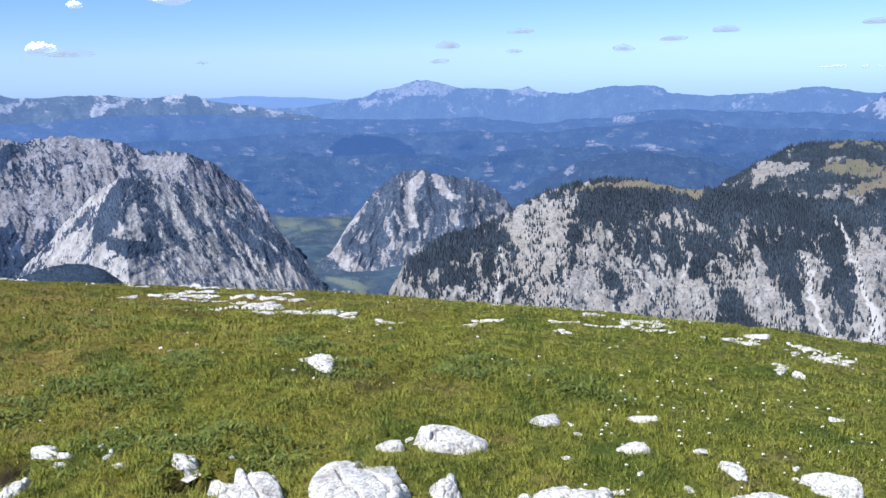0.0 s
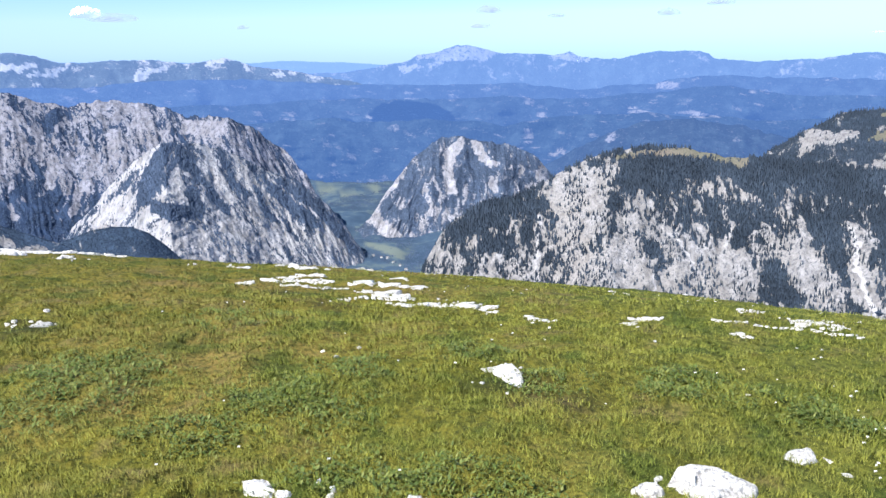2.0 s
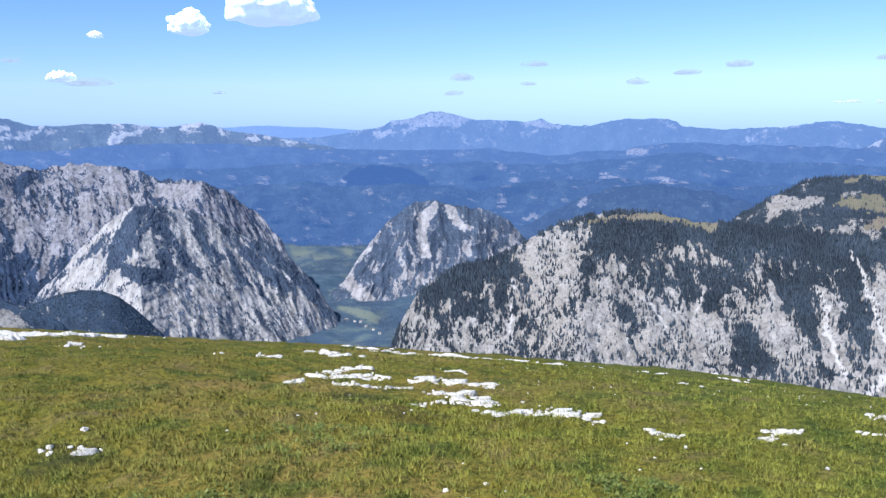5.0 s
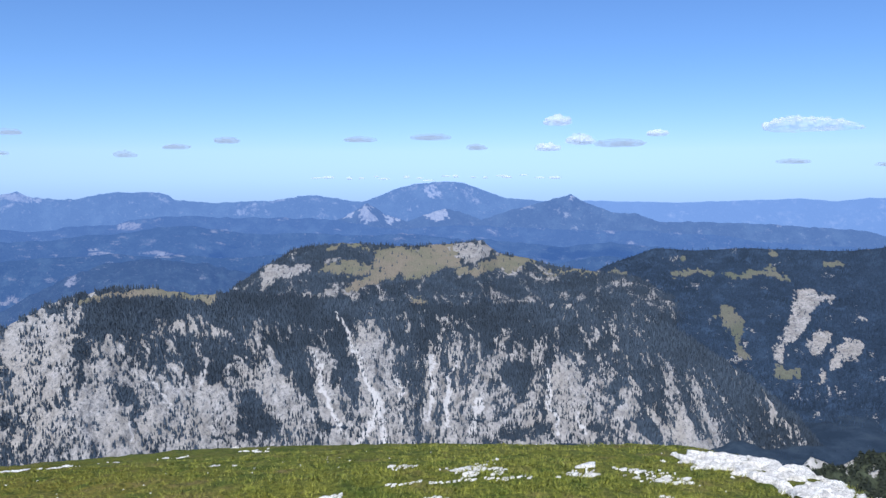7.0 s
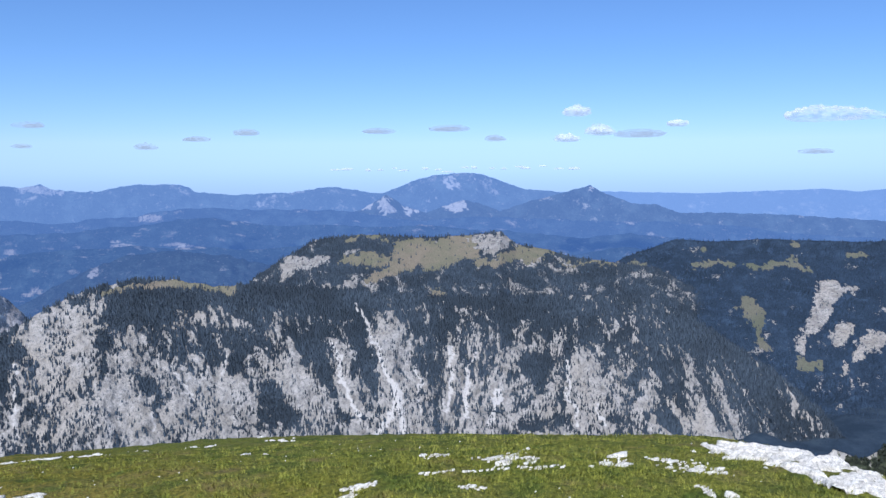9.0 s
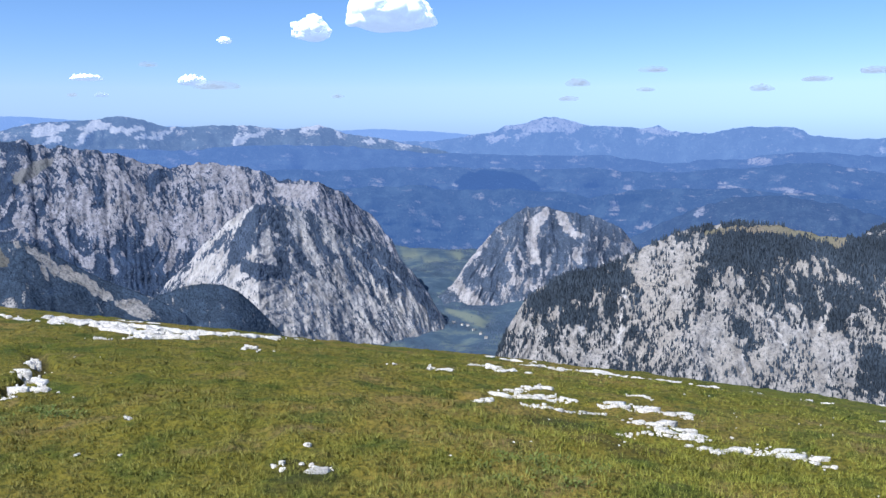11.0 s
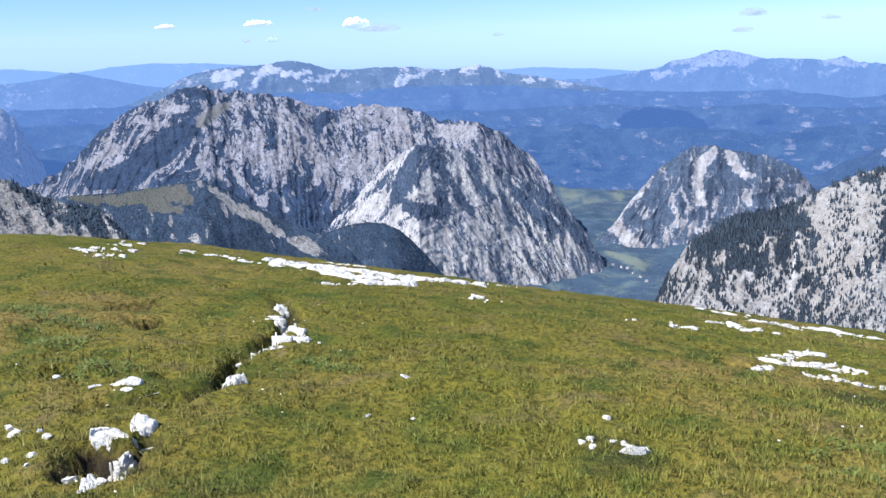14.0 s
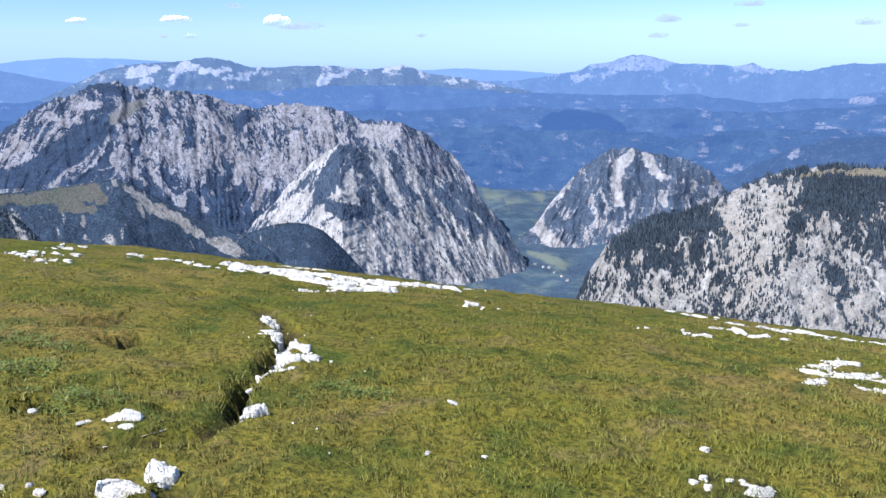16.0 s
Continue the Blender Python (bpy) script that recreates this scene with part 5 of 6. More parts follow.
rocks("white limestone stone lying in short grass", "stones in the grass", [
    (-1.37, 3.01, 0.04, 0.04), (-0.67, 4.15, 0.19, 0.05), (-0.8, 4.04, 0.04, 0.03), (1.74, 3.5, 0.09, 0.05), (1.94, 4.36, 0.11, 0.08), (-0.17, 3.15, 0.06, 0.03),
    (-0.84, 2.92, 0.05, 0.03), (-0.24, 3, 0.14, 0.07), (1.32, 2.94, 0.05, 0.04), (0.44, 3, 0.05, 0.05), (-1.31, 2.92, 0.05, 0.03), (0.18, 4.94, 0.04, 0.03),
    (-0.39, 5.31, 0.05, 0.03), (-1.46, 4.58, 0.04, 0.03), (-1.64, 4.48, 0.05, 0.03), (0.28, 5.74, 0.09, 0.04), (0.17, 5.43, 0.05, 0.03),
], seed=59)
rocks("pale stone at a dark hole in the turf", "stones round the hole", [
    (-1.69, 2.73, 0.12, 0.07), (-1.51, 2.61, 0.14, 0.07), (-1.72, 2.63, 0.08, 0.05), (-1.47, 2.91, 0.09, 0.05), (-1.24, 2.85, 0.07, 0.04), (-1.31, 2.96, 0.04, 0.06),
    (-0.97, 2.86, 0.1, 0.05), (-0.85, 2.69, 0.07, 0.06), (-1.8, 2.63, 0.06, 0.04), (-1.82, 2.8, 0.09, 0.07), (-1.62, 2.69, 0.14, 0.08), (-1.9, 2.7, 0.09, 0.05),
], seed=18)
slabs("flat white limestone slab level with the grass", "slabs in the meadow", [
    (-3.21, 14.44, 0.59, 0.07),
], seed=11)
rocks("small white stone in the meadow", "small stones", [
    (-0.61, 4.3, 0.04, 0.03), (-0.69, 3.95, 0.03, 0.02), (-1.55, 4.37, 0.05, 0.03), (-1.38, 4.53, 0.02, 0.02), (-3.51, 5.21, 0.07, 0.04), (0.4, 3.98, 0.04, 0.03),
    (2.75, 14.8, 0.27, 0.07), (-1.15, 6.53, 0.04, 0.03), (-0.49, 5.45, 0.04, 0.02), (-0.38, 5.49, 0.03, 0.02), (0.56, 8.22, 0.06, 0.03),
], seed=96)
slabs("flat white stone near the meadow brink", "stones near the brink", [
    (1.09, 6.36, 0.08, 0.03), (1.88, 4.48, 0.08, 0.03), (2.74, 13.89, 0.31, 0.08), (1.84, 6.13, 0.09, 0.03), (1.67, 5.24, 0.04, 0.02),
], seed=91, joined=True)
rocks("white rock at the crack in the turf", "rocks along the crack", [
    (-5.48, 5.1, 0.13, 0.11), (-5.68, 5.45, 0.06, 0.05), (-6.48, 4.88, 0.07, 0.03), (-7.48, 7.98, 0.12, 0.05), (-6.08, 4.22, 0.1, 0.07), (-5.88, 4.2, 0.07, 0.04), (-5.51, 4.29, 0.07, 0.05), (-4.62, 5.43, 0.1, 0.03), (-4.61, 4.92, 0.05, 0.02), (-4.36, 4.9, 0.04, 0.02),
], seed=68)
slabs("flat white piece of rock in the turf crack", "pieces in the crack", [
    (-5.38, 3.95, 0.2, 0.05),
], seed=19)
slabs("flat white limestone slab at the meadow edge", "slabs at the edge", [
    (-8.54, 10.56, 0.66, 0.07), (-8.72, 12.65, 0.61, 0.1), (-7.38, 10.9, 0.94, 0.16), (-6.89, 10.84, 0.42, 0.08), (-6.88, 8.84, 0.2, 0.05), (-6.73, 9.08, 0.14, 0.05),
    (-9.59, 10.75, 0.47, 0.06), (-8.99, 10.49, 0.3, 0.05), (-10.07, 10.79, 0.24, 0.05), (-5.28, 8.81, 0.32, 0.05), (-6.57, 12.63, 0.33, 0.07), (-3.47, 2.54, 0.03, 0.01),
    (-6.23, 13.24, 0.26, 0.05), (-3.52, 2.52, 0.05, 0.01),
], seed=80, joined=True)
slabs("white limestone rubble in the grass", "rubble heap", [
    (-10.28, 9.19, 0.32, 0.07), (-10.38, 9.57, 0.3, 0.07), (-10.73, 10.33, 0.32, 0.1), (-10.24, 9.91, 0.26, 0.07), (-9.83, 9.13, 0.28, 0.06), (-9.95, 9, 0.24, 0.05),
    (-10.74, 10.72, 0.25, 0.07), (-10.51, 9.26, 0.18, 0.05),
], seed=5, joined=True)
slabs("flat pale rubble stone in the turf", "rubble in the turf", [
    (-1.75, 11.41, 0.21, 0.09), (-2.88, 9.35, 0.39, 0.08), (-2.44, 11.45, 0.35, 0.07), (-1.99, 13.27, 0.34, 0.07), (-3.07, 9.85, 0.18, 0.04), (-3.42, 8.61, 0.09, 0.04), (-3.77, 8.52, 0.06, 0.03),
], seed=3)
rocks("pale rock beside a dark turf hole", "rocks by the turf hole", [
    (-5.44, 4.19, 0.15, 0.09), (-5.33, 4.07, 0.08, 0.07), (-5.33, 3.87, 0.15, 0.07), (-5.32, 3.95, 0.08, 0.06), (-6.16, 4.26, 0.09, 0.06), (-5.94, 4.23, 0.05, 0.04),
    (-5.83, 3.93, 0.06, 0.04), (-5.74, 3.99, 0.07, 0.04), (-5.69, 3.91, 0.04, 0.03), (-3.34, 4.83, 0.12, 0.05), (-3.52, 4.86, 0.07, 0.02),
], seed=14)


slabs("white stone line along the meadow edge", "edge stones", [
    (-3.13, 9.56, 0.2, 0.04), (-2.85, 9.86, 0.31, 0.04), (-2.79, 11.9, 0.4, 0.05), (-2.56, 13.2, 0.35, 0.05), (-2.21, 13.0, 0.3, 0.04), (-1.73, 13.4, 0.6, 0.05), (-1.21, 13.4, 0.4, 0.05), (-0.68, 13.4, 0.4, 0.05), (-0.07, 13.4, 0.4, 0.05), (0.54, 13.3, 0.3, 0.05), (1.35, 13.2, 0.3, 0.05), (0.47, 8.52, 0.09, 0.04), (2.67, 13.2, 0.25, 0.06), (-3.39, 8.67, 0.27, 0.03),
], seed=61, joined=True)


def lay_rubble():
    """The broken slabs that are too small to tell apart, as one scatter."""
    rng = np.random.default_rng(5)
    verts, faces, total = [], [], 0
    for me, x, y, w, deep, h in LOOSE:
        v = np.empty(len(me.vertices) * 3)
        me.vertices.foreach_get("co", v)
        f = np.empty(len(me.polygons) * 3, np.int32)
        me.polygons.foreach_get("vertices", f)
        v = v.reshape(-1, 3) * (w * 0.64, deep * 0.64, h * 0.8)
        a = rng.uniform(-0.6, 0.6)
        v = np.stack([v[:, 0] * np.cos(a) - v[:, 1] * np.sin(a) + x, v[:, 0] * np.sin(a) + v[:, 1] * np.cos(a) + y, v[:, 2] + float(ground_z(x, y)) + h * 0.25], -1)
        verts.append(v)
        faces.append(f.reshape(-1, 3) + total)
        total += len(v)
    me = raw_mesh("limestone_rubble", np.concatenate(verts), np.concatenate(faces))
    me.set_sharp_from_angle(angle=radians(24))
    me.materials.append(ROCK)
    tagged(new("limestone_rubble", me), "flat broken white limestone pieces in the turf", "rubble", kind="stuff")


lay_rubble()


# ---- pale bedrock showing through the turf ----
def outcrop(label, line, seed):
    """line: x, y and half width along a bare rock strip."""
    c = np.array(line, float)
    span = float(np.hypot(*np.diff(c[:, :2], axis=0).T).sum())
    t = np.linspace(0, len(c) - 1, int(np.clip(span / 0.011, 26, 320)))
    k = np.arange(len(c))
    cx, cy, w = (np.interp(t, k, c[:, i]) for i in range(3))
    tx, ty = np.gradient(cx), np.gradient(cy)
    n = np.hypot(tx, ty)
    side = np.linspace(-1, 1, int(np.clip(c[:, 2].max() * 2 / 0.011, 14, 110)))[None, :]
    w = (w * (0.75 + 0.5 * fbm(t * 2.1, t * 0, 3, seed)))[:, None]
    x = cx[:, None] - (ty / n)[:, None] * side * w
    y = cy[:, None] + (tx / n)[:, None] * side * w
    sx, sy = x + 0.12 * (fbm(x / 0.2, y / 0.2, 2, seed + 1) - 0.5), y + 0.12 * (fbm(x / 0.2, y / 0.2, 2, seed + 2) - 0.5)
    f = min(1.0, max(0.4, float(c[:, 2].max()) / 0.35))
    near, second, tall = cells(sx / (0.3 * f), sy / (0.2 * f), seed + 3)
    n2, s2, t2 = cells(sx / (0.1 * f), sy / (0.07 * f), seed + 5)
    rise = (0.014 + 0.024 * tall + 0.010 * t2 - 0.03 * step(0.16, 0.0, second - near)) * f - 0.008 * step(0.3, 0.0, s2 - n2) + 0.010 * (fbm(x / 0.025, y / 0.025, 2, seed + 6) - 0.5)
    gap = 0.26 * f
    rise = rise - 0.12 * step(0.50 + 0.14 * f, 0.58 + 0.15 * f, fbm(x / gap, y / (gap * 0.7), 3, seed + 8))    # turf grows in the gaps
    grain = min(0.24, max(0.09, 1.6 * float(c[:, 2].max())))
    edge = step(1.0, 0.72, np.abs(side) + 1.1 * (fbm(x / grain, y / grain, 4, seed + 9) - 0.5)) * step(0, 0.25, t)[:, None] * step(len(c) - 1, len(c) - 1.25, t)[:, None]
    z = ground_z(x, y) - 0.06 + (rise + 0.06) * edge * np.minimum(1, w / 0.12)
    me = raw_mesh("bedrock_outcrop", np.stack([x, y, z], -1), grid_faces(*x.shape))
    me.materials.append(ROCK)
    me.set_sharp_from_angle(angle=radians(40))
    tagged(new("bedrock_outcrop", me), label, "rock")
    for u in np.linspace(0, len(c) - 1, max(len(c), int(span / 0.1))):
        ROCK_SPOTS.append(tuple(float(np.interp(u, k, c[:, i])) * f for i, f in ((0, 1), (1, 1), (2, 0.8))))


def stony(label, line, seed):
    """A strip of frost-broken bedrock: flat angular pieces packed along a line of x, y and half width."""
    rng = random.Random(seed)
    c = np.array(line, float)
    k = np.arange(len(c))
    span = float(np.hypot(*np.diff(c[:, :2], axis=0).T).sum())
    wide = float(c[:, 2].mean())
    strip = new("bedrock_strip")
    at = Vector((*c[len(c) // 2, :2], float(ground_z(*c[len(c) // 2, :2]))))
    strip.matrix_basis = Matrix.Translation(at)
    placed, chips = [], ([], [])
    tries = int(40 + span * wide / 0.0006)
    for n in range(tries):
        u = rng.uniform(0, len(c) - 1)
        x, y, w = (float(np.interp(u, k, c[:, i])) for i in range(3))
        w = max(0.02, 0.6 * w)
        size = max(0.016, min(rng.uniform(0.024, 0.075), w * 0.6)) if n < tries * 0.14 else rng.uniform(0.005, 0.014)
        x, y = x + rng.gauss(0, 0.5) * w, y + rng.gauss(0, 0.3) * w
        if any((x - a) ** 2 + ((y - b) * 1.5) ** 2 < (1.12 * (size + r)) ** 2 for a, b, r in placed):
            continue
        placed.append((x, y, size))
        corners, turn = rng.randint(4, 7), rng.uniform(0, 6.283)
        tilt_x, tilt_y = rng.gauss(0, 0.05), rng.gauss(0, 0.05) - 0.03
        thick = 0.007 + size * rng.uniform(0.06, 0.2)
        z = float(lie(x, y) + bumps(x, y) - 0.55 * hollow(x, y))
        rim = []
        for q in range(corners):
            a = turn + 6.283 * (q + rng.uniform(-0.38, 0.38)) / corners
            r = size * rng.uniform(0.6, 1.3)
            rim.append((r * math.cos(a) * 1.25, r * math.sin(a) * 0.62))
        verts, faces = ([], []) if size > 0.022 else chips
        base = len(verts)
        for grow, low, high in ((1.04, None, None), (1.0, 0.75, 0.95), (0.86, 0.95, 1.15)):
            for px, py in rim:
                rise = -0.09 if low is None else thick * rng.uniform(low, high) + px * tilt_x + py * tilt_y
                verts.append((x + px * grow - at.x, y + py * grow - at.y, z + rise - at.z))
        verts.append((x - at.x, y - at.y, z + thick * rng.uniform(0.95, 1.2) - at.z))
        for q in range(corners):
            p = (q + 1) % corners
            for ring in (0, corners):
                a, b, d, e = base + ring + q, base + ring + p, base + ring + corners + p, base + ring + corners + q
                faces += [(a, b, d), (a, d, e)]
            faces.append((base + 2 * corners + q, base + 2 * corners + p, base + 3 * corners))
        if size > 0.022:
            ROCK_SPOTS.append((x, y, size * 0.7))
            me = raw_mesh("stone", verts, faces, flat=True)
            me.materials.append(ROCK)
            new("stone", me).parent = strip
    if chips[0]:
        me = raw_mesh("rubble", *chips, flat=True)
        me.materials.append(ROCK)
        ob = tagged(new("rubble", me), kind="stuff")
        ob.parent = strip
    tagged(strip, label, "rock")


outcrop("broad white limestone shelf at the brink of the meadow", [(4.0, 6.3, 0.3), (3.9, 5.7, 0.55), (3.55, 5.0, 0.55), (3.1, 4.3, 0.35), (2.7, 3.75, 0.2), (2.45, 3.4, 0.1)], 401)
stony("broken white limestone pavement in the turf", [(-1.78, 7.17, 0.217), (-1.65, 7.22, 0.229), (-1.54, 7.28, 0.3), (-1.37, 7.02, 0.18)], 420)
stony("broken white limestone pavement in the turf", [(-1.72, 6.61, 0.049), (-1.59, 6.7, 0.3), (-1.44, 6.36, 0.205), (-1.4, 6.22, 0.049)], 421)
stony("long white limestone slab in the turf", [(-1.87, 6.27, 0.073), (-1.71, 6.3, 0.03), (-1.55, 6.35, 0.073), (-1.44, 6.32, 0.122)], 422)
stony("curved white limestone slab in the turf", [(-1.42, 6.08, 0.085), (-1.3, 5.97, 0.109), (-1.17, 6.11, 0.144)], 423)
stony("bright white limestone slab in the turf", [(-1.13, 6.13, 0.085), (-1.03, 6.11, 0.276), (-0.92, 6.08, 0.3), (-0.82, 5.99, 0.096), (-0.7, 5.92, 0.03)], 424)
stony("thin line of white limestone level with the turf", [(-2.59, 7.45, 0.21), (-2.4, 7.49, 0.271), (-2.11, 7.33, 0.097)], 425)
stony("thin line of white limestone level with the turf", [(-1.97, 7.23, 0.03), (-1.81, 7.1, 0.134)], 426)
stony("thin line of white limestone level with the turf", [(-0.5, 5.65, 0.03), (-0.43, 5.59, 0.156), (-0.4, 5.59, 0.036)], 427)
stony("stony white patch in the meadow", [(0.23, 5.71, 0.122), (0.28, 5.78, 0.085), (0.33, 5.7, 0.085)], 428)
stony("thin line of white limestone level with the turf", [(-1.65, 8.04, 0.12), (-1.53, 7.88, 0.06)], 429)
stony("thin line of white limestone level with the turf", [(0.98, 5.66, 0.043), (1.11, 5.61, 0.03), (1.25, 5.44, 0.07), (1.5, 5.29, 0.038)], 430)
stony("small white limestone slab in a stony patch", [(0.76, 5.36, 0.03), (0.72, 5.19, 0.07), (0.77, 5.14, 0.043)], 431)
stony("thin line of white limestone level with the turf", [(1.3, 5.85, 0.07), (1.46, 5.89, 0.274), (1.28, 5.57, 0.043), (1.25, 5.67, 0.12)], 432)
stony("thin line of white limestone level with the turf", [(1.44, 5.64, 0.034), (1.52, 5.64, 0.094), (1.34, 5.45, 0.03)], 433)
stony("thin line of white limestone level with the turf", [(1.1, 6.3, 0.07), (1.2, 6.21, 0.054)], 434)
stony("small white limestone slab in the meadow", [(0.25, 5.76, 0.038), (0.3, 5.72, 0.134), (0.38, 5.72, 0.043)], 435)
stony("thin line of white limestone level with the turf", [(0.11, 5.61, 0.065), (0.16, 5.6, 0.091)], 436)
stony("thin line of white limestone level with the turf", [(0.73, 5.8, 0.03), (0.8, 5.74, 0.03), (0.92, 5.7, 0.054)], 437)
stony("narrow white limestone rib showing in the turf", [(2.32, 5.36, 0.077), (2.37, 5.24, 0.068), (2.45, 5.14, 0.255), (2.38, 4.93, 0.3), (2.39, 4.79, 0.051)], 438)
stony("thin line of white limestone level with the turf", [(1.93, 4.57, 0.06), (1.89, 4.48, 0.043), (1.85, 4.41, 0.034)], 439)
stony("thin line of white limestone level with the turf", [(1.96, 5.41, 0.229), (2.02, 5.35, 0.17)], 440)
stony("white limestone pieces in the turf crack", [(-6.52, 7.3, 0.065), (-6.3, 6.95, 0.085)], 441)
stony("white limestone pieces in the turf crack", [(-6.13, 6.65, 0.162), (-5.86, 6.34, 0.137), (-5.65, 6.09, 0.203)], 442)
stony("white limestone slab beside the turf crack", [(-5.78, 5.8, 0.077), (-5.7, 5.82, 0.090), (-5.62, 5.81, 0.032)], 443)
rocks("pale limestone slab at a hollow in the turf", "slabs at the hollow", [(-6.0, 4.88, 0.3, 0.05), (-6.16, 4.84, 0.1, 0.03)], seed=44)
rocks("white limestone block in a dark turf hole", "blocks in the turf hole", [(-5.58, 4.28, 0.24, 0.22), (-5.44, 4.2, 0.15, 0.2), (-5.5, 4.4, 0.16, 0.12), (-5.38, 4.08, 0.1, 0.14)], seed=45)
stony("white limestone blocks in a dark turf hole", [(-5.44, 4.13, 0.022), (-5.38, 4.1, 0.026)], 446)
stony("thin line of white limestone level with the turf", [(-2.52, 7.1, 0.06), (-2.27, 6.79, 0.085), (-1.94, 6.93, 0.061)], 447)
stony("stony white patch beside a small turf hole", [(-2.83, 6.87, 0.12), (-2.74, 7.01, 0.06)], 448)
stony("stony white patch beside a small turf hole", [(-2.66, 7.6, 0.132), (-2.52, 7.75, 0.084), (-2.38, 8.04, 0.18)], 449)
stony("thin white stone lying in the grass", [(-3.57, 4.88, 0.03), (-3.53, 4.89, 0.03)], 450)
stony("thin white stone lying in the grass", [(-3.44, 4.91, 0.03), (-3.39, 4.91, 0.03), (-3.34, 4.85, 0.049)], 451)
outcrop("long white limestone slab at the meadow edge", [(-9.0, 10.9, 0.2), (-8.3, 11.0, 0.5), (-7.4, 11.2, 0.9), (-6.7, 11.4, 0.6), (-6.0, 11.8, 0.3)], 402)
outcrop("white limestone slab before the meadow edge", [(-7.9, 10.4, 0.1), (-7.3, 10.0, 0.3), (-6.7, 9.7, 0.35), (-6.2, 9.7, 0.12)], 405)

# ---- dark leafy clumps in the turf ----
def herb_material():
    n = Nodes("alpine_herb_leaves")
    island = n.tree.nodes.new("ShaderNodeNewGeometry").outputs["Random Per Island"]
    return n.done(n.ramp(island, [(0.0, (0.065, 0.095, 0.016)), (0.6, (0.12, 0.165, 0.028)), (1.0, (0.22, 0.235, 0.06))]), 0.6, 0.3)


HERB = herb_material()


def herb_leaves(x, y, radius, seed):
    rng = np.random.default_rng(seed)
    n = int(1500 * radius / 0.3)
    r, a = radius * np.sqrt(rng.random(n)) * rng.uniform(0.6, 1.1, n), rng.uniform(0, 6.283, n)
    px, py = x + r * np.cos(a) * 1.4, y + r * np.sin(a)
    keep = fbm(px / 0.12, py / 0.12, 2, seed) > 0.42
    px, py, r = px[keep], py[keep], r[keep]
    n = len(px)
    pz = ground_z(px, py) + 0.045 * (1 - (r / (radius * 1.1)) ** 2) * rng.random(n)
    size, turn, tip = rng.uniform(0.005, 0.011, n), rng.uniform(0, 6.283, n), rng.uniform(-0.3, 0.9, n)
    c, d = np.cos(turn), np.sin(turn)

    def at(u, v):
        return np.stack([px + size * (u * c - v * d * 0.5), py + size * (u * d + v * c * 0.5), pz + size * u * tip], -1)
    v = np.stack([at(-1, 0), at(0.2, -1), at(1.4, 0), at(0.2, 1)], 1)
    return v


HERBS = np.concatenate([herb_leaves(x, y, radius, 800 + k) for k, (x, y, radius) in enumerate(((-5.21, 5.53, 0.21), (-7.62, 5.98, 0.18), (-7.26, 5.85, 0.24), (-7.02, 5.45, 0.19), (-8.04, 6.14, 0.17), (-6.43, 5.07, 0.24), (-2.61, 4.01, 0.34), (-2.63, 3.60, 0.32), (-1.61, 3.62, 0.31), (-0.84, 4.51, 0.20), (0.60, 3.91, 0.27), (-1.39, 4.17, 0.22), (0.19, 4.22, 0.19), (0.71, 3.73, 0.18), (-0.46, 4.08, 0.20), (-2.30, 5.11, 0.35), (-0.83, 2.98, 0.33), (-1.21, 2.99, 0.32), (-2.72, 4.10, 0.32), (0.07, 4.01, 0.20), (-1.93, 3.35, 0.22), (-1.64, 3.78, 0.29)))])
herbs = raw_mesh("herbs", HERBS, np.arange(len(HERBS) * 4).reshape(-1, 4))
herbs.materials.append(HERB)
tagged(new("herbs", herbs), "low green leafy herbs growing between the grass", "plants", kind="stuff")

# ---- grass ----

def grass_material():
    n = Nodes("grass_blades")
    island = n.tree.nodes.new("ShaderNodeNewGeometry").outputs["Random Per Island"]
    broad, mid = n.noise(0.55, 4), n.noise(2.6, 4, 0.6)
    colour = n.ramp(broad, [(0.36, (0.232, 0.235, 0.029)), (0.5, (0.298, 0.275, 0.042)), (0.64, (0.36, 0.294, 0.066))])
    east = n.node("ShaderNodeSeparateXYZ", Vector=n.place).outputs[0]
    side = n.math("ADD", n.math("MULTIPLY", east, 0.16), n.math("ADD", broad, 0.35))
    colour = n.mix(n.ramp(side, [(0.15, 0.0), (0.7, 0.8)]), colour, (0.310, 0.322, 0.048))
    colour = n.mix(n.ramp(mid, [(0.36, 0.75), (0.48, 0.0)]), colour, (0.155, 0.205, 0.026))
    colour = n.mix(n.ramp(mid, [(0.56, 0.0), (0.7, 0.45)]), colour, (0.31, 0.22, 0.08))
    dry = n.math("ADD", n.math("MULTIPLY", east, -0.14), n.math("SUBTRACT", broad, 0.5))
    colour = n.mix(n.ramp(dry, [(0.3, 0.0), (0.75, 0.85)]), colour, (0.132, 0.106, 0.029))
    tuft = n.noise(20, 3, 0.65)
    colour = n.mix(n.ramp(tuft, [(0.40, 0.7), (0.5, 0.0)]), colour, (0.075, 0.100, 0.014))
    colour = n.mix(n.ramp(tuft, [(0.52, 0.0), (0.64, 0.4)]), colour, (0.31, 0.315, 0.065))
    colour = n.mix(n.ramp(island, [(0.0, 0.0), (0.82, 0.0), (0.95, 0.55)]), colour, (0.33, 0.34, 0.10))
    colour = n.mix(n.ramp(island, [(0.0, 0.6), (0.3, 0.0)]), colour, (0.065, 0.095, 0.014))
    return n.done(colour, 0.7, 0.25)


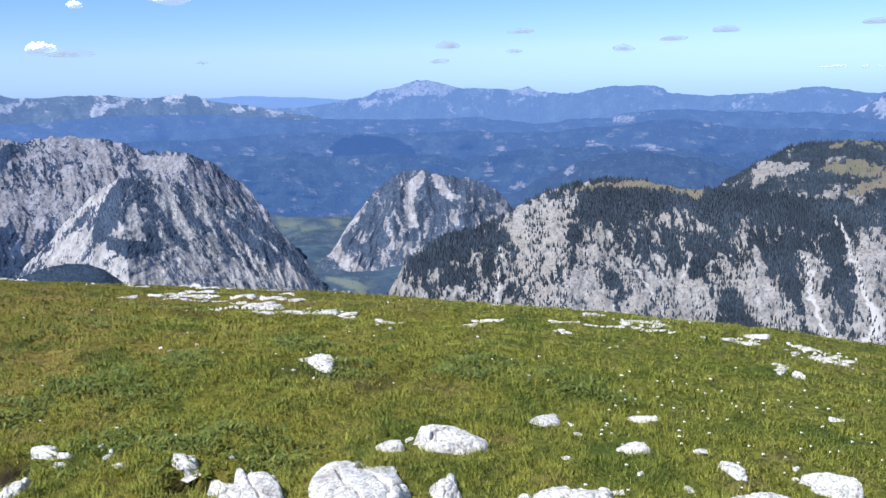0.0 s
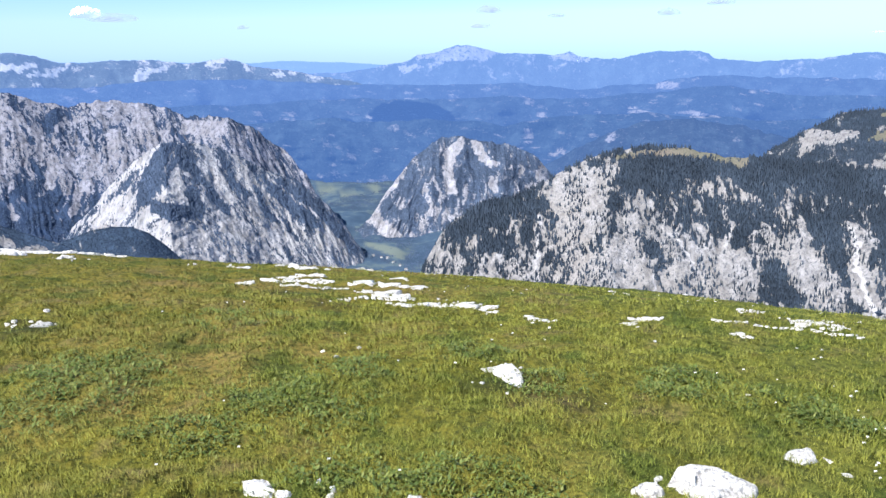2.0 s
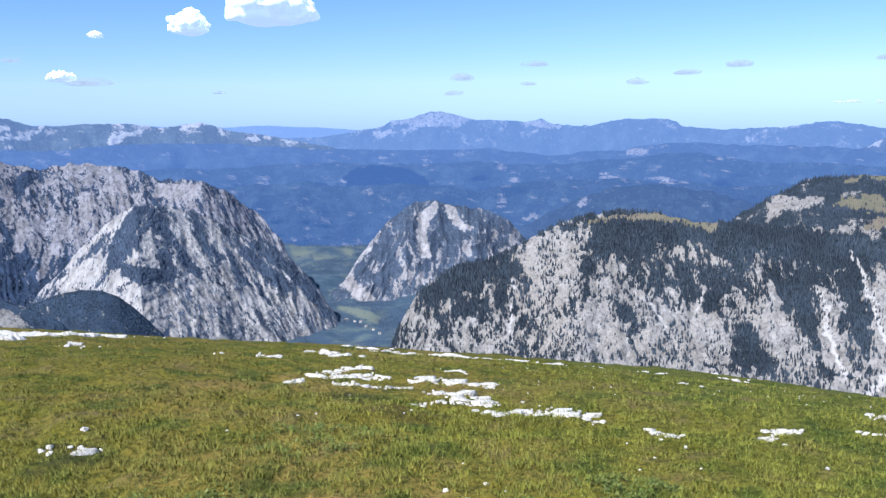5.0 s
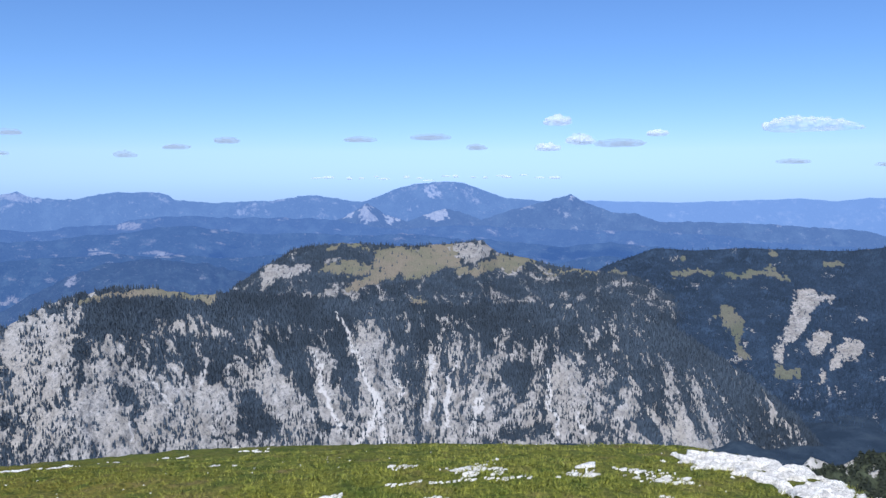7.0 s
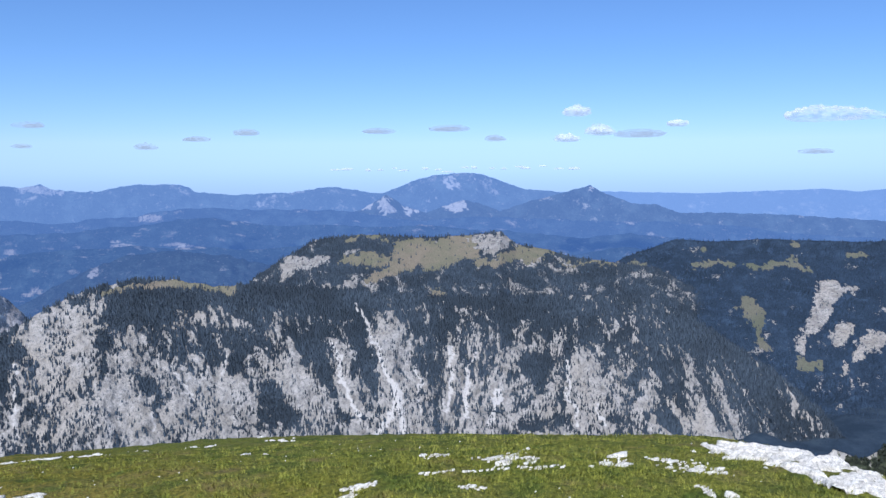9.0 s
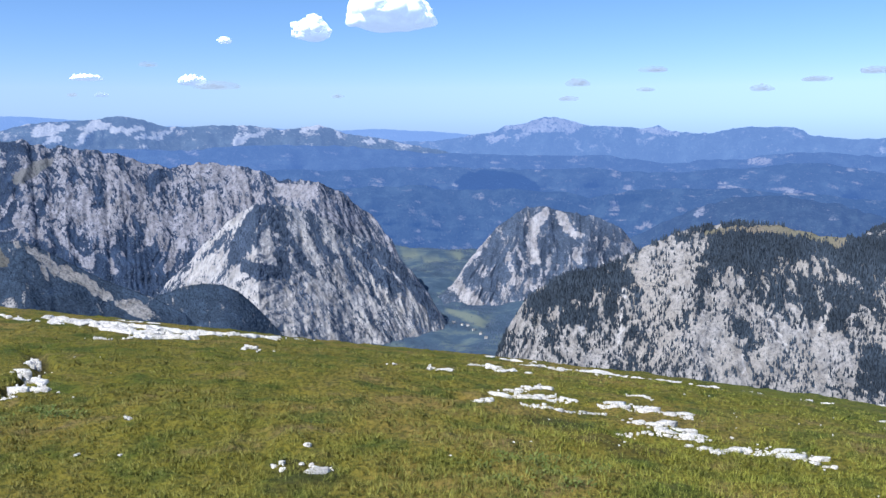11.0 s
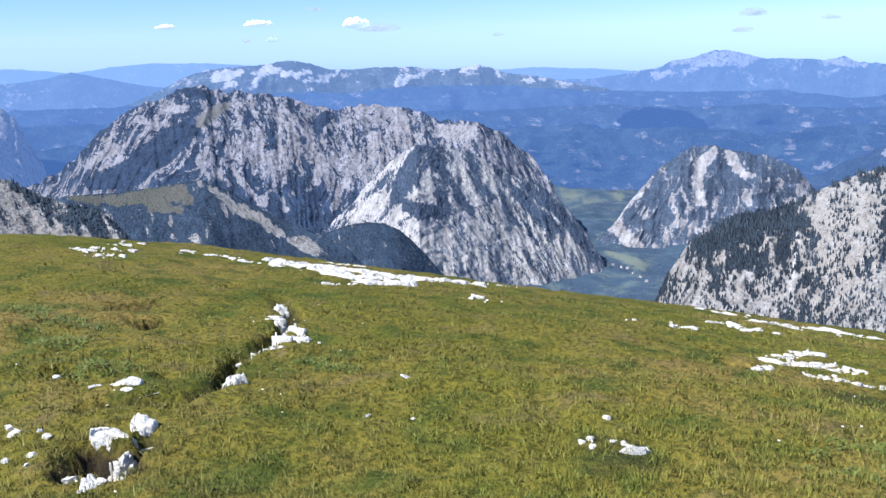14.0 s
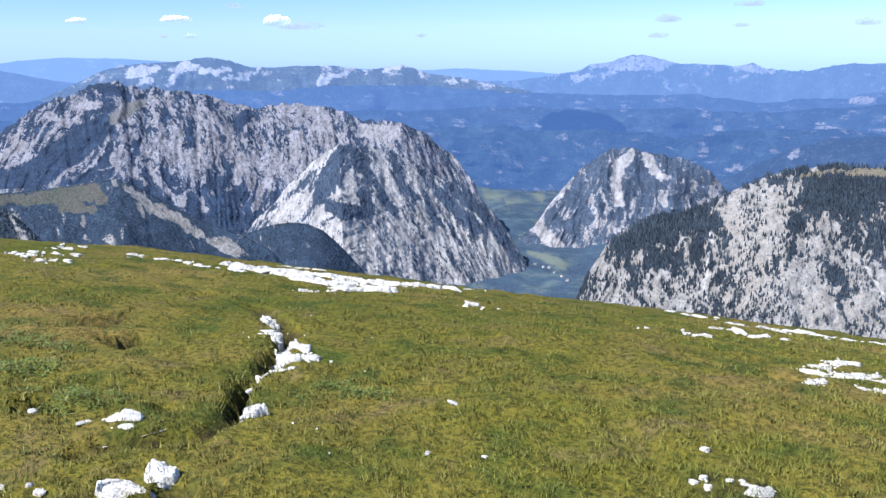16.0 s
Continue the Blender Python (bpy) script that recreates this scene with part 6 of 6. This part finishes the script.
def build_grass():
    rng = np.random.default_rng(77)
    want = []
    for count, r0, r1 in ((100000, 1.7, 5.5), (24000, 5.0, 11.0)):
        r = r0 * (r1 / r0) ** rng.random(count)
        a = np.radians(rng.uniform(-75, 75, count))
        cx = rng.choice([-0.2, -1.8, -3.4], count)
        want.append(np.stack([cx + r * np.sin(a), 1.0 + r * np.cos(a)], -1))
    p = np.concatenate(want)
    keep = hollow(p[:, 0], p[:, 1]) < 0.05
    for x, y, r in WORN:
        keep &= (np.hypot(p[:, 0] - x, p[:, 1] - y) > r * 0.8) | (rng.random(len(p)) < 0.35)
    for x, y, r in ROCK_SPOTS:
        keep &= np.hypot(p[:, 0] - x, p[:, 1] - y) > r * 0.8
    keep &= fbm(p[:, 0] / 0.05, p[:, 1] / 0.05, 2, 515) > 0.36     # gaps between the tufts
    p = p[keep]
    n, blades = len(p), 8
    base = np.repeat(p, blades, 0) + rng.normal(0, 0.022, (n * blades, 2))
    lush = fbm(p[:, 0] / 0.8, p[:, 1] / 0.8, 3, 510)
    tuft = fbm(p[:, 0] / 0.05, p[:, 1] / 0.05, 2, 515)
    tall = np.repeat((0.007 + 0.019 * step(0.42, 0.7, tuft)) * (0.45 + lush) + 0.008 * rng.random(n) ** 4, blades) * rng.uniform(0.5, 1.5, n * blades)
    far = np.hypot(base[:, 0] + 1.5, base[:, 1] - 1.0)
    wide = (0.0009 + 0.00026 * far) * rng.uniform(0.7, 1.4, len(base))
    yaw, lean = rng.uniform(-3.14, 3.14, len(base)), rng.uniform(0.1, 1.3, len(base)) * tall
    z = ground_z(base[:, 0], base[:, 1]) - 0.004
    across = np.stack([np.cos(yaw), np.sin(yaw), 0 * yaw], -1)
    forth = np.stack([-np.sin(yaw), np.cos(yaw), 0 * yaw], -1)
    root = np.stack([base[:, 0], base[:, 1], z], -1)
    up = np.array([0, 0, 1.0])
    v = np.stack([root - across * wide[:, None], root + across * wide[:, None], root + forth * lean[:, None] + up * tall[:, None]], 1)
    faces = np.arange(len(base) * 3).reshape(-1, 3)
    me = raw_mesh("grass", v, faces)
    normal = np.repeat((up + 0.5 * rng.normal(0, 1, (len(base), 3)) * np.array([1, 1, 0.2]))[:, None, :], 3, 1).reshape(-1, 3)
    me.normals_split_custom_set_from_vertices(normal / np.linalg.norm(normal, axis=1, keepdims=True))
    me.materials.append(grass_material())
    tagged(new("grass", me), "short green and straw-coloured alpine grass", "grass", kind="stuff")


build_grass()


def build_flowers():
    rng = np.random.default_rng(91)
    n = 260
    p = np.stack([rng.uniform(-7, 4, n), rng.uniform(2.4, 9, n)], -1)
    p = p[fbm(p[:, 0] / 1.4, p[:, 1] / 1.4, 2, 520) > 0.5]
    p = np.concatenate([p, np.stack([rng.normal(1.2, 0.45, 70), rng.normal(3.5, 0.45, 70)], -1)])
    z = ground_z(p[:, 0], p[:, 1]) + rng.uniform(0.015, 0.035, len(p))
    r = rng.uniform(0.004, 0.007, len(p))
    ang = np.arange(7) * 2 * np.pi / 7
    ring = np.stack([p[:, 0, None] + r[:, None] * np.cos(ang), p[:, 1, None] + r[:, None] * np.sin(ang), z[:, None] + 0.004 * np.sin(ang * 3) + 0 * r[:, None]], -1)
    heart = np.stack([p[:, 0], p[:, 1], z + 0.003], -1)[:, None, :]
    v = np.concatenate([ring, heart], 1)
    k = np.arange(7)
    tri = np.stack([k, (k + 1) % 7, 7 + 0 * k], -1)
    me = raw_mesh("white_flowers", v, (np.arange(len(p))[:, None, None] * 8 + tri[None]).reshape(-1, 3))
    white = Nodes("petals")
    me.materials.append(white.done(white.ramp(white.noise(60), [(0.3, (0.7, 0.7, 0.62)), (0.7, (0.82, 0.82, 0.78))]), 0.6))
    tagged(new("white_flowers", me), "tiny white flowers scattered in the meadow", "flowers", kind="stuff")


build_flowers()


# ---- clouds ----
def cloud_material(name, veil, glow=0.3, shade=1.0):
    n = Nodes(name)
    n.done(n.ramp(n.noise(0.03, 3), [(0.3, (0.80 * shade, 0.80 * shade, 0.84 * shade)), (0.7, (0.9 * shade, 0.89 * shade, 0.9 * shade))]), 1.0, 0.0)
    added_glow = n.node("ShaderNodeEmission", Color=(0.56, 0.71, 0.93, 1), Strength=glow)   # glow added in place of sunlight scattered inside the cloud
    n.tree.links.new(n.node("ShaderNodeAddShader", i0=n.main.outputs[0], i1=added_glow.outputs[0]).outputs[0], n.tree.nodes["Material Output"].inputs[0])
    if veil:
        clear = n.tree.nodes.new("ShaderNodeBsdfTransparent")
        both = n.node("ShaderNodeMixShader", Fac=n.ramp(n.noise(0.02, 4, 0.65, stretch=(0.5, 0.5, 1.5)), [(0.35, veil), (0.7, 1.0)]), i1=n.tree.nodes["Add Shader"].outputs[0], i2=clear.outputs[0])
        n.tree.links.new(both.outputs[0], n.tree.nodes["Material Output"].inputs[0])
    return n.mat


# base colours dimmed by shade; the wisps' brightness is nearly all added glow
CUMULUS, THIN, WISP = cloud_material("cumulus", 0.0, 0.45), cloud_material("thin_cloud", 0.35, 0.5, 0.42), cloud_material("wisp", 0.55, 0.55, 0.06)


def puffs(name, w, h, count, detail, rng, material, flat=1.0):
    """A heap of cloud: a few broad bodies over a flat base, covered with small billows."""
    bm = bmesh.new()
    bodies = [(0.0, 1.0)] + [(rng.uniform(-0.75, 0.75), rng.uniform(0.45, 0.75)) for _ in range(3)]
    if w > h * 1.3 and detail == 2 and flat == 1.0:     # a large cloud tapers away from its dome
        bodies = [(-0.45, 1.0), (0.2, 0.85), (0.8, 0.55), (1.15, 0.35)]
    for u, big in bodies:
        a, b = w * 0.40 * big * flat, h * 0.52 * big
        m = Matrix.LocRotScale((u * w * 0.36, 0, b * 0.45), None, (a, a, b))
        bmesh.ops.create_icosphere(bm, subdivisions=4, radius=1.0, matrix=m)
        for k in range(int(count * big)):
            turn, up = rng.uniform(0, 6.283), rng.uniform(-0.25, 1.0)
            r = math.sqrt(max(0.0, 1 - up * up))
            size = h * rng.uniform(0.08, 0.22) * big
            at = m @ Vector((r * math.cos(turn), r * math.sin(turn), up))
            bmesh.ops.create_icosphere(bm, subdivisions=detail, radius=size, matrix=Matrix.LocRotScale(at, None, (1.25 * flat, 1.25, 0.95)))
    shift = Vector((rng.uniform(0, 90), rng.uniform(0, 90), 0))
    scale = max(h, 8.0)
    for v in bm.verts:
        v.co += (noise.noise_vector(v.co / (scale * 0.5) + shift) * 0.09 + noise.noise_vector(v.co / (scale * 0.12) + shift) * 0.025) * scale
        if v.co.z < 0:
            v.co.z *= 0.4
    me = bpy.data.meshes.new(name)
    bm.to_mesh(me)
    bm.free()
    me.shade_smooth()
    me.materials.append(material)
    return me


def cloud(label, az, el, wide, high, seed, wispy=False, dist=3000.0, thin=False):
    """wide, high: degrees."""
    rng = random.Random(seed)
    unit = dist * math.tan(radians(1))
    w, h = wide * unit, high * unit
    if wispy:
        ob = new("backdrop_cloud", puffs("wisp", w * 0.8, h * 1.2, 4, 1, rng, WISP, 1.5))
    else:
        ob = new("backdrop_cloud", puffs("cloud", w, h, 80 if wide > 3 else 24, 2 if wide > 3 else 1, rng, THIN if thin else CUMULUS))
    ob.matrix_basis = pose(STAND[0] + dist * math.sin(radians(az)), STAND[1] + dist * math.cos(radians(az)), EYE + dist * math.tan(radians(el)) - h * 0.4, 0, 0, -az)
    if wide > 3 and not wispy:     # billows melt into one body
        melt = ob.modifiers.new("melt", "REMESH")
        melt.mode, melt.voxel_size, melt.use_smooth_shade = "VOXEL", h * 0.022, True
        soft = ob.modifiers.new("soft", "SMOOTH")
        soft.factor, soft.iterations = 0.5, 12
    tagged(ob, label, "cloud", kind="structure")


for k, row in enumerate([(-11.9, 7.4, 4.8, 3.3), (-17.4, 6.0, 2.8, 1.8), (-25.3, 2.55, 2.2, 0.7), (-31.6, 2.65, 2.3, 0.45), (-37.4, 2.55, 1.3, 0.35), (-30.8, 1.6, 1.0, 0.32), (40.9, 4.1, 2.3, 0.8), (42.4, 2.8, 2.2, 0.8),
                         (40.2, 2.3, 1.8, 0.6), (47.5, 3.15, 1.6, 0.5), (57.0, 3.5, 5.2, 1.0), (71.8, 3.4, 3.2, 1.7), (-23.1, 5.1, 1.0, 0.45)]):
    cloud("small white cumulus cloud with a flat base", *row, seed=600 + k, thin=35 < row[0] < 60)
for k, row in enumerate([(-32.5, 1.55, 0.6, 0.2), (-27.9, 3.5, 1.2, 0.3), (-15.8, 1.5, 0.9, 0.25), (5.3, 3.1, 2.0, 0.35), (0.4, 2.3, 1.7, 0.5), (-0.1, 1.25, 1.3, 0.3), (4.9, 1.8, 1.2, 0.25), (32.2, 3.0, 3.0, 0.4), (27.4, 2.85, 2.4, 0.35), (18.5, 2.75, 1.8, 0.4),
                         (15.3, 2.3, 1.8, 0.3), (12.1, 1.8, 1.5, 0.4), (45.0, 2.5, 3.5, 0.5), (55.9, 1.15, 2.2, 0.3), (61.2, 0.9, 1.5, 0.25), (69.5, 1.2, 2.0, 0.5), (35.3, 2.3, 1.4, 0.4), (-23.7, 2.2, 3.0, 0.5)]):
    cloud("thin grey wisp of cloud", *row, seed=650 + k, wispy=True)
rng = random.Random(690)
for k in range(18):
    cloud("low white bank of cloud on the horizon", 24.5 + 0.95 * k + rng.uniform(-0.4, 0.4), 0.26 + rng.gauss(0, 0.06), rng.uniform(0.35, 1.1), rng.uniform(0.1, 0.22), seed=700 + k, dist=4600.0, thin=True)


def valley_woods(first, last, count, material):
    az, r = np.meshgrid(np.linspace(first, last, 120), np.linspace(1250, 3000, 120))
    x, y = STAND[0] + r * np.sin(np.radians(az)), STAND[1] + r * np.cos(np.radians(az))
    z = ground_z(x, y)
    el = np.degrees(np.arctan2(z - EYE, r))
    open_land = np.maximum(patch(az, el, FIELDS[0]), patch(az, el, FIELDS[1]))
    gaps = step(0.5, 0.6, fbm(x / 120, y / 120, 3, 700))
    forest("dark woods on the valley floor", (np.stack([x, y, z], -1), 0 * r + 0.9 * gaps, np.where(open_land > 0.4, 1.0, 0.0)), count, 4.5, seed=71, meadow_trees=0.03, material=material)


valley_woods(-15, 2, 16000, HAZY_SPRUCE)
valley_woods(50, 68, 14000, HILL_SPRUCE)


def farmhouse(x, y, turn, size):
    home = new("farmhouse")
    home.matrix_basis = pose(x, y, float(ground_z(x, y)) - 0.2, 0, 0, turn)
    bm = bmesh.new()
    bmesh.ops.create_cube(bm, size=1.0, matrix=Matrix.LocRotScale((0, 0, 0.3 * size), None, (size, size * 0.7, 0.6 * size)))
    for name, material in (("wall", HOUSE_WALL), ("roof", HOUSE_ROOF)):
        if name == "roof":
            bm = bmesh.new()
            a, b, z0, z1 = size * 0.56, size * 0.42, size * 0.58, size * 0.92
            v = [bm.verts.new(p) for p in ((-a, -b, z0), (a, -b, z0), (a, b, z0), (-a, b, z0), (-a, 0, z1), (a, 0, z1))]
            for f in ((0, 1, 5, 4), (2, 3, 4, 5), (0, 4, 3), (1, 2, 5), (3, 2, 1, 0)):
                bm.faces.new([v[i] for i in f])
        me = bpy.data.meshes.new(name)
        bm.to_mesh(me)
        bm.free()
        me.materials.append(material)
        new(name, me).parent = home
    tagged(home, "small white farmhouse on the valley meadow", "house", "valley houses")


def plain(name, colour, scale):
    n = Nodes(name)
    return n.done(n.ramp(n.noise(scale), [(0.3, tuple(c * 0.85 for c in colour)), (0.7, colour)]), 0.85)


HOUSE_WALL, HOUSE_ROOF = plain("lime_wash", (0.75, 0.73, 0.68), 0.6), plain("grey_shingles", (0.3, 0.28, 0.27), 1.5)
for az, dist, turn, size in ((-8.0, 1830, 20, 6), (-7.4, 1810, -30, 5), (-7.0, 1800, 10, 6), (-6.6, 1770, 50, 5), (-5.7, 1690, 15, 6), (-6.1, 1730, -20, 5), (-8.6, 1880, 40, 5)):
    farmhouse(STAND[0] + dist * math.sin(radians(az)), STAND[1] + dist * math.cos(radians(az)), turn, size)
